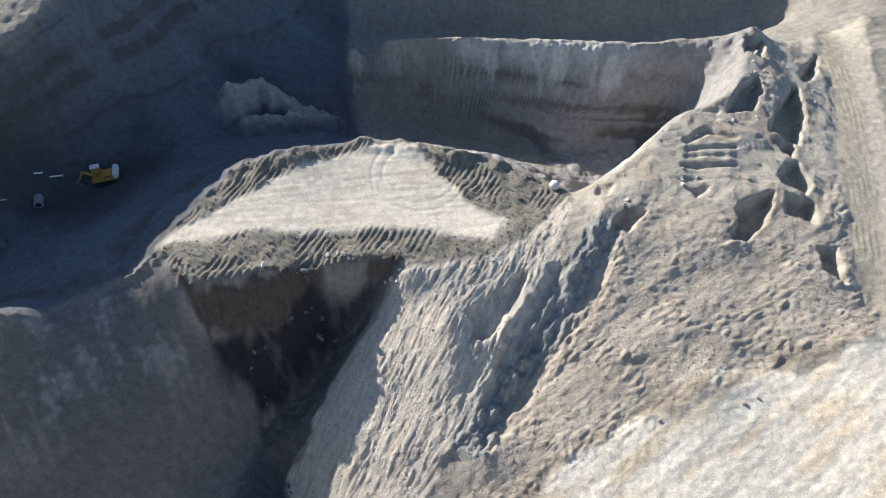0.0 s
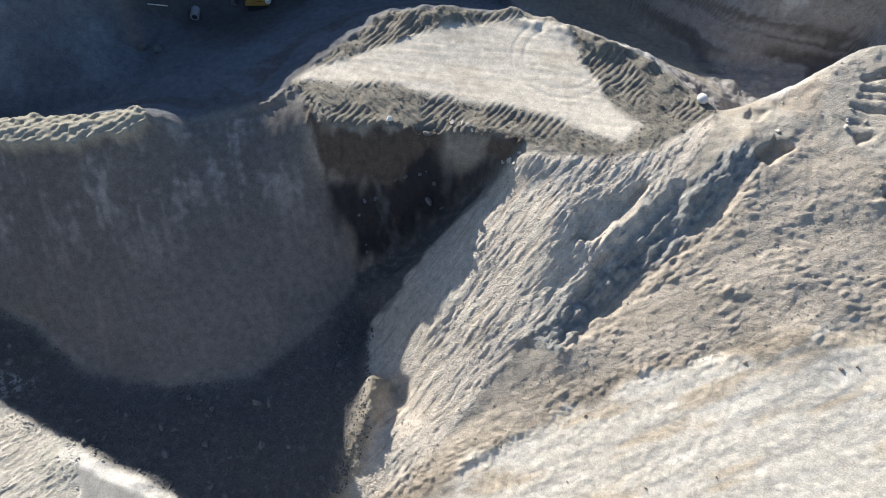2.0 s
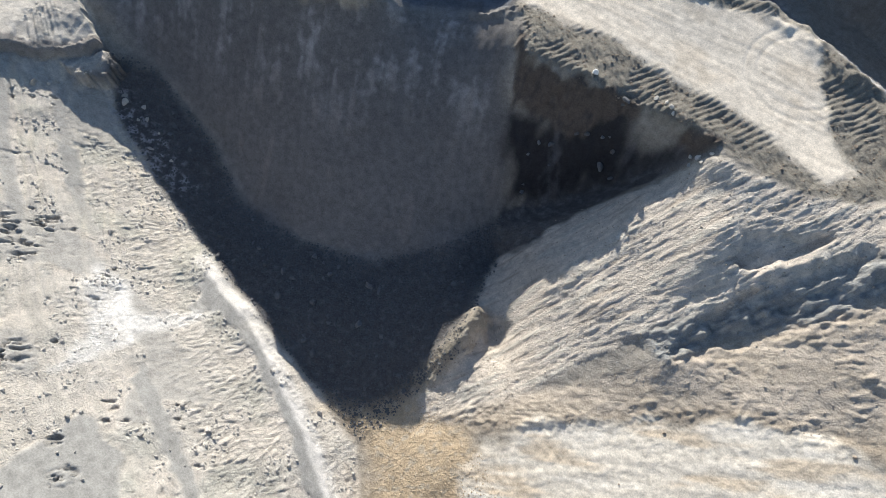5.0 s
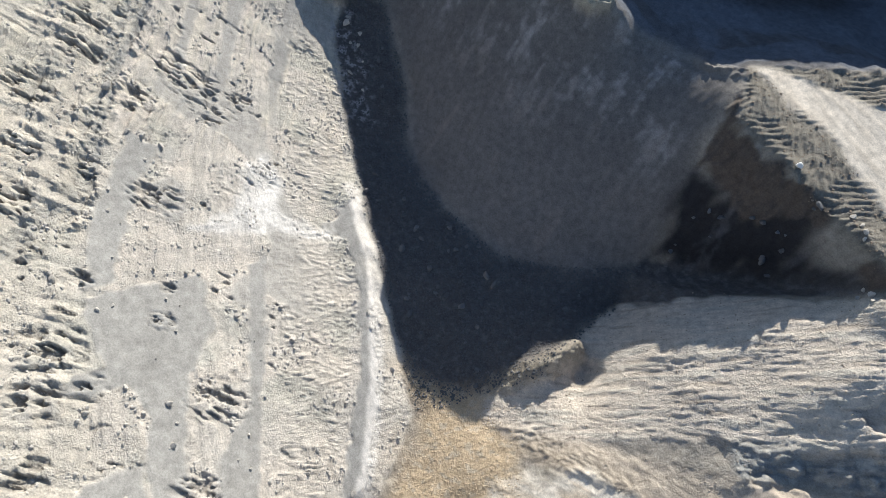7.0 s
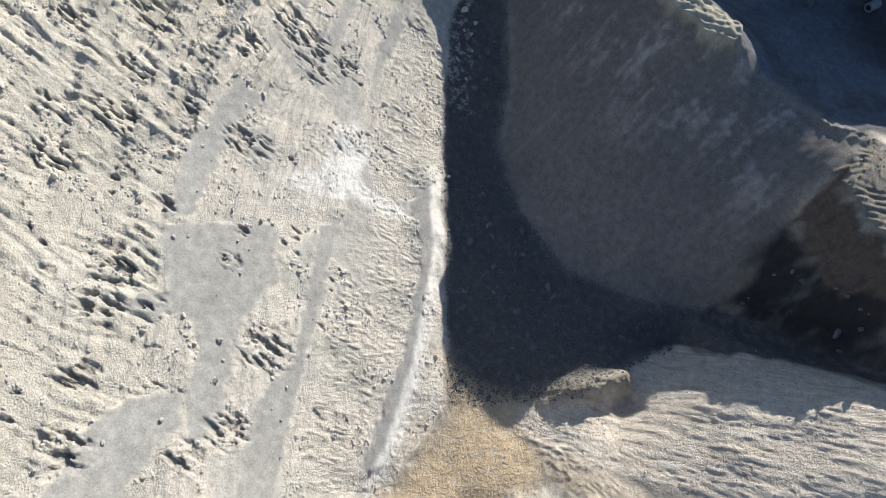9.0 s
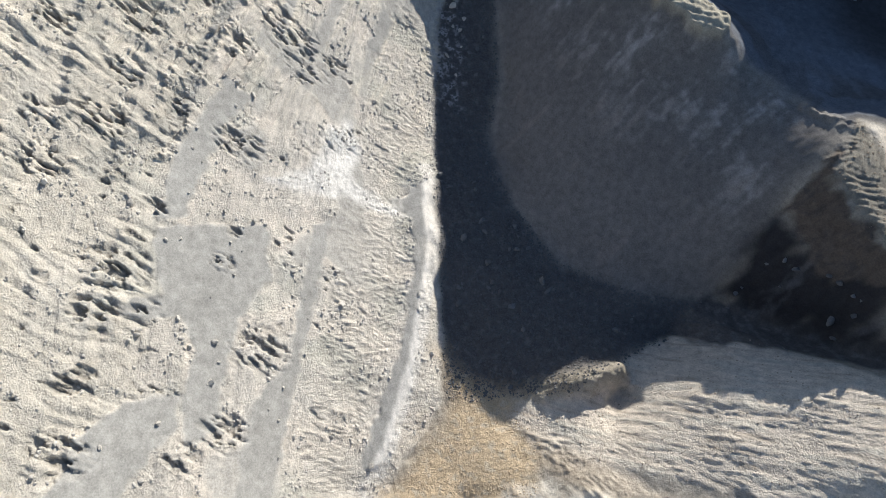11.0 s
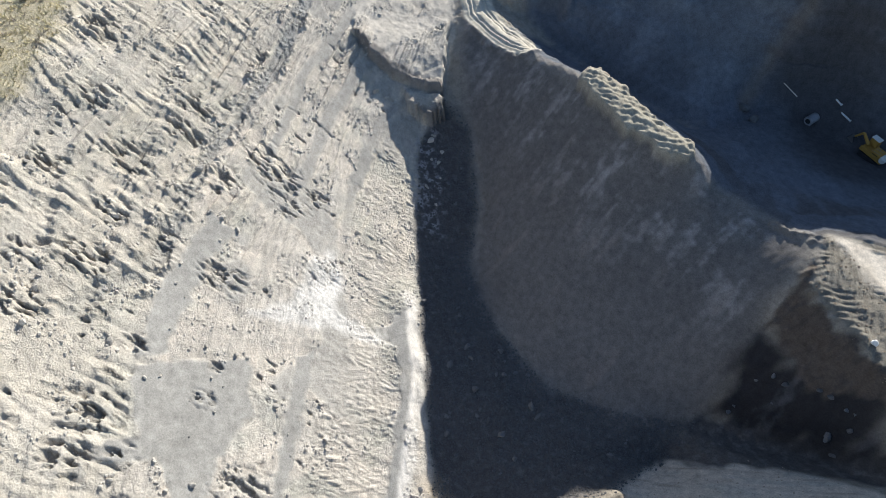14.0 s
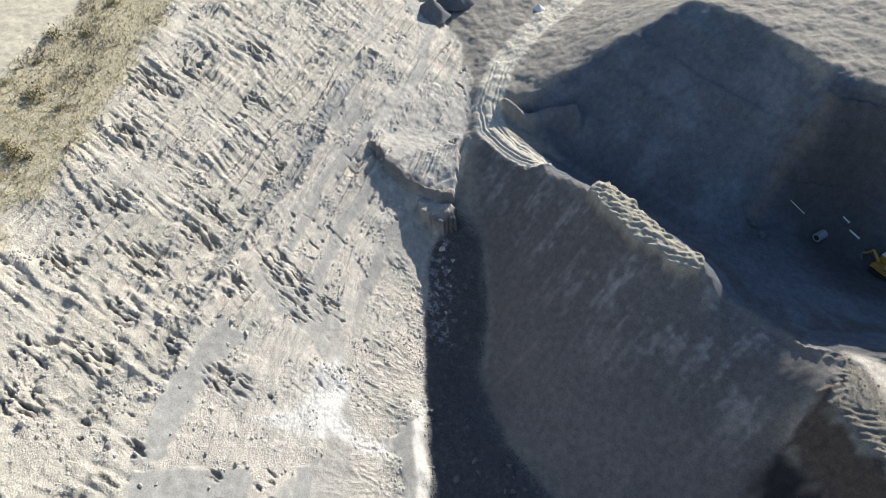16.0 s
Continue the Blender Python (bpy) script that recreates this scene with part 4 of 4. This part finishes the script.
def digger(x, y, turn):
    ob = tagged(new("excavator"), "yellow tracked excavator with a white cab roof, parked in shade", "excavator")
    ob.matrix_world = pose(x, y, height(x, y) - 0.02, 0, 0, turn)
    part("crawler_track", track_shoe(-1.65, -1.0), RUBBER, ob, "dark muddy crawler track")
    part("crawler_track", track_shoe(1.0, 1.65), RUBBER, ob, "dark muddy crawler track")
    part("undercarriage", box(-1.2, 1.2, -1.0, 1.0, 0.35, 0.95), STEEL, ob)
    part("turntable", tube((0, 0, 0.9), (0, 0, 1.15), 0.9, 24), STEEL, ob)
    part("deck", box(-2.1, 2.3, -1.5, 1.5, 1.1, 1.45), YELLOW, ob)
    hood = part("engine_hood", box(-0.2, 1.6, -1.45, 0.5, 1.45, 2.35, 0.12), YELLOW, ob)
    part("grille", box(0.2, 1.2, -1.49, -1.44, 1.65, 2.15, 0.01), RUBBER, hood)
    part("exhaust", tube((0.6, -0.3, 2.3), (0.6, -0.3, 2.9), 0.08), STEEL, hood)
    part("counterweight", box(1.55, 2.6, -1.5, 1.5, 1.2, 2.4, 0.25), WHITE_PAINT, ob, "white counterweight")
    part("side_panel", box(-2.0, 1.5, -1.56, -1.5, 1.35, 2.05, 0.02), YELLOW, ob)
    cab = part("cab", box(-2.0, -0.4, 0.45, 1.5, 1.45, 2.9, 0.1, 0.1), YELLOW, ob)
    part("roof", box(-2.05, -0.4, 0.4, 1.55, 2.9, 3.02, 0.05), WHITE_PAINT, cab, "white cab roof")
    part("windscreen", box(-2.03, -1.98, 0.58, 1.38, 1.7, 2.75, 0.01), GLASS, cab)
    part("side_window", box(-1.8, -0.7, 1.49, 1.53, 1.9, 2.7, 0.01), GLASS, cab)
    boom = part("boom", tube((-1.6, 0, 1.7), (-3.3, 0, 3.0), 0.30, 8, 0.24), YELLOW, ob)
    part("cylinder", tube((-1.9, 0.35, 1.5), (-2.7, 0.35, 2.6), 0.09), STEEL, boom)
    part("stick", tube((-3.3, 0, 3.0), (-4.3, 0, 1.3), 0.22, 8, 0.16), YELLOW, ob)
    bucket = bmesh.new()
    prof = [(-4.2, 1.5), (-4.9, 1.1), (-5.1, 0.5), (-4.7, 0.05), (-4.0, 0.1), (-3.8, 0.5)]
    a = [bucket.verts.new((px, -0.6, pz)) for px, pz in prof]
    b = [bucket.verts.new((px, 0.6, pz)) for px, pz in prof]
    for k in range(5):
        bucket.faces.new((a[k], a[k + 1], b[k + 1], b[k]))
    bucket.faces.new(a[::-1])
    bucket.faces.new(b)
    scoop = part("bucket", bucket, STEEL, ob, "worn steel bucket")
    for k in range(4):
        part("tooth", tube((-3.95, -0.5 + 0.33 * k, 0.1), (-3.65, -0.5 + 0.33 * k, 0.05), 0.07, 6, 0.03), STEEL, scoop)
    for k in (-1.3, -0.4):
        part("handrail", tube((-0.1, k, 2.35), (1.5, k, 2.7), 0.03, 6), STEEL, ob)
    return ob


digger(-61.1, 90.1, 17)


def tank(x, y, turn):
    ob = tagged(new("water_tank"), "pale grey weathered tank lying on dark ground", "tank")
    ob.matrix_world = pose(x, y, height(x, y), 0, 0, turn) @ Matrix.Scale(0.8, 4)
    shell = part("shell", tube((-1.3, 0, 1.0), (1.3, 0, 1.0), 1.0, 28), TANK, ob)
    part("end_cap", tube((1.3, 0, 1.0), (1.55, 0, 1.0), 1.0, 28, 0.6), TANK, shell)
    part("opening", tube((-1.33, 0, 1.0), (-1.28, 0, 1.0), 0.6, 24), RUBBER, shell, "dark round opening")
    for k in (-0.9, 0.9):
        part("saddle", box(k - 0.12, k + 0.12, -0.8, 0.8, -0.05, 0.35, 0.03), STEEL, ob)
        part("hoop", tube((k - 0.05, 0, 1.0), (k + 0.05, 0, 1.0), 1.02, 28), STEEL, ob)
    return ob


tank(-70.6, 83.6, 110)


def pipe(x, y, turn, long, r, mat, label):
    ob = new("pipe")
    tagged(ob, label, "pipe", "pipes on the working floor").matrix_world = pose(x, y, height(x, y) + r, 0, 0, turn)
    part("barrel", tube((-long / 2, 0, 0), (long / 2, 0, 0), r, 12), mat, ob)
    part("flange", tube((-long / 2, 0, 0), (-long / 2 + 0.08, 0, 0), r * 1.5, 12), mat, ob)
    part("flange", tube((long / 2 - 0.08, 0, 0), (long / 2, 0, 0), r * 1.5, 12), mat, ob)


pipe(-71.3, 87.6, 6, 2.2, 0.16, WHITE_PAINT, "short white pipe lying on dark ground")
pipe(-69.0, 88.2, 10, 3.2, 0.16, WHITE_PAINT, "longer white pipe lying on dark ground")
pipe(-76.5, 79.8, 8, 7.0, 0.10, PALE_STONE, "long thin pale pipe lying on dark ground")


# ---- dry grass and scrub on the brow ----
def tufts(name, places, tall, blades, mat, label):
    vs, fs = [], []
    for x, y in places:
        z = height(x, y) - 0.05
        s = tall * rng.uniform(0.5, 1.3)
        for _ in range(blades):
            a, lean = rng.uniform(0, 6.28), rng.uniform(0.2, 1.0) * s
            w = 0.10 * s
            dx, dy = math.cos(a), math.sin(a)
            n = len(vs)
            vs += [(x - dy * w, y + dx * w, z), (x + dy * w, y - dx * w, z), (x + dx * lean, y + dy * lean, z + s * rng.uniform(0.5, 1.0))]
            fs.append((n, n + 1, n + 2))
    m = bpy.data.meshes.new(name)
    m.from_pydata(vs, [], fs)
    m.materials.append(mat)
    return tagged(new(name, m), label, "grass", kind="stuff")


tufts("dry_grass", scatter(14000, (-150, 20, -66, 0), wild, 0.3), 0.45, 6, STRAW, "yellow dry grass along the top of the face")
tufts("low_scrub", scatter(2500, (-150, 20, -66, 0), wild * smooth(0.0, 0.4, blot), 0.4), 0.55, 8, TWIG, "grey-brown low scrub among the dry grass")


def shrub_mesh(seed):
    r = random.Random(seed)
    bm = bmesh.new()
    for _ in range(150):
        u = Vector((r.gauss(0, 0.5), r.gauss(0, 0.5), abs(r.gauss(0, 0.45)) + 0.1))
        n = Vector((r.gauss(0, 1), r.gauss(0, 1), r.gauss(0, 1))).normalized()
        t = n.orthogonal().normalized() * 0.16
        s = n.cross(t).normalized() * 0.10
        bm.faces.new([bm.verts.new(u + t), bm.verts.new(u + s), bm.verts.new(u - t), bm.verts.new(u - s)])
    m = bpy.data.meshes.new("crown")
    bm.to_mesh(m)
    bm.free()
    m.materials.append(SCRUB)
    return m


def stems_mesh(seed):
    r = random.Random(seed)
    bm = bmesh.new()
    for _ in range(5):
        tip = Vector((r.gauss(0, 0.35), r.gauss(0, 0.35), 0.7))
        a = Vector((0.03, 0, -0.1)), Vector((-0.02, 0.03, -0.1)), Vector((-0.02, -0.03, -0.1))
        v = [bm.verts.new(p) for p in a] + [bm.verts.new(tip)]
        for i, j in ((0, 1), (1, 2), (2, 0)):
            bm.faces.new((v[i], v[j], v[3]))
    m = bpy.data.meshes.new("stem")
    bm.to_mesh(m)
    bm.free()
    m.materials.append(TWIG)
    return m


CROWNS, STEMS = [shrub_mesh(k) for k in range(4)], [stems_mesh(k) for k in range(4)]
for k, (x, y) in enumerate(scatter(36, (-150, -30, -60, -5), wild, 0.5)):
    ob = tagged(new("shrub"), "olive-brown dry shrub on the grassy brow", "shrub", "shrubs on the brow")
    s = rng.uniform(0.8, 1.8)
    ob.matrix_world = pose(x, y, height(x, y), 0, 0, rng.uniform(0, 360)) @ Matrix.Diagonal((s, s, s * 0.8, 1))
    for name, data in (("crown", CROWNS[k % 4]), ("stem", STEMS[k % 4])):
        new(name, data).parent = ob


# ---- stockpiles on the far yard ----
def heap(x, y, r, tall, mat, label):
    bm = bmesh.new()
    bmesh.ops.create_cone(bm, cap_ends=False, segments=40, radius1=r, radius2=r * 0.08, depth=tall)
    bmesh.ops.subdivide_edges(bm, edges=bm.edges[:], cuts=4, use_grid_fill=True)
    for v in bm.verts:
        n = noise.noise(Vector((v.co.x * 0.5 + x, v.co.y * 0.5 + y, v.co.z * 0.4)))
        v.co += Vector((v.co.x, v.co.y, 0)) * 0.16 * n + Vector((0, 0, 0.3 * n))
    m = bpy.data.meshes.new("stockpile")
    bm.to_mesh(m)
    bm.free()
    m.materials.append(mat)
    m.shade_smooth()
    ob = new("stockpile", m)
    ob.location = (x, y, height(x, y) + tall / 2 - 0.4)
    return tagged(ob, label, "stockpile", "stockpiles on the yard")


for x, y, r, tall in ((-151, 28.5, 4.5, 4.0), (-157, 36, 5.0, 4.0), (-163, 27, 6.0, 5.0), (-168, 44, 6.0, 4.5)):
    heap(x, y, r, tall, GREY_STONE, "dark grey heap of gravel on the yard")
heap(-149, 54.5, 1.8, 1.6, WHITE_STONE, "small white heap of sand on the yard")
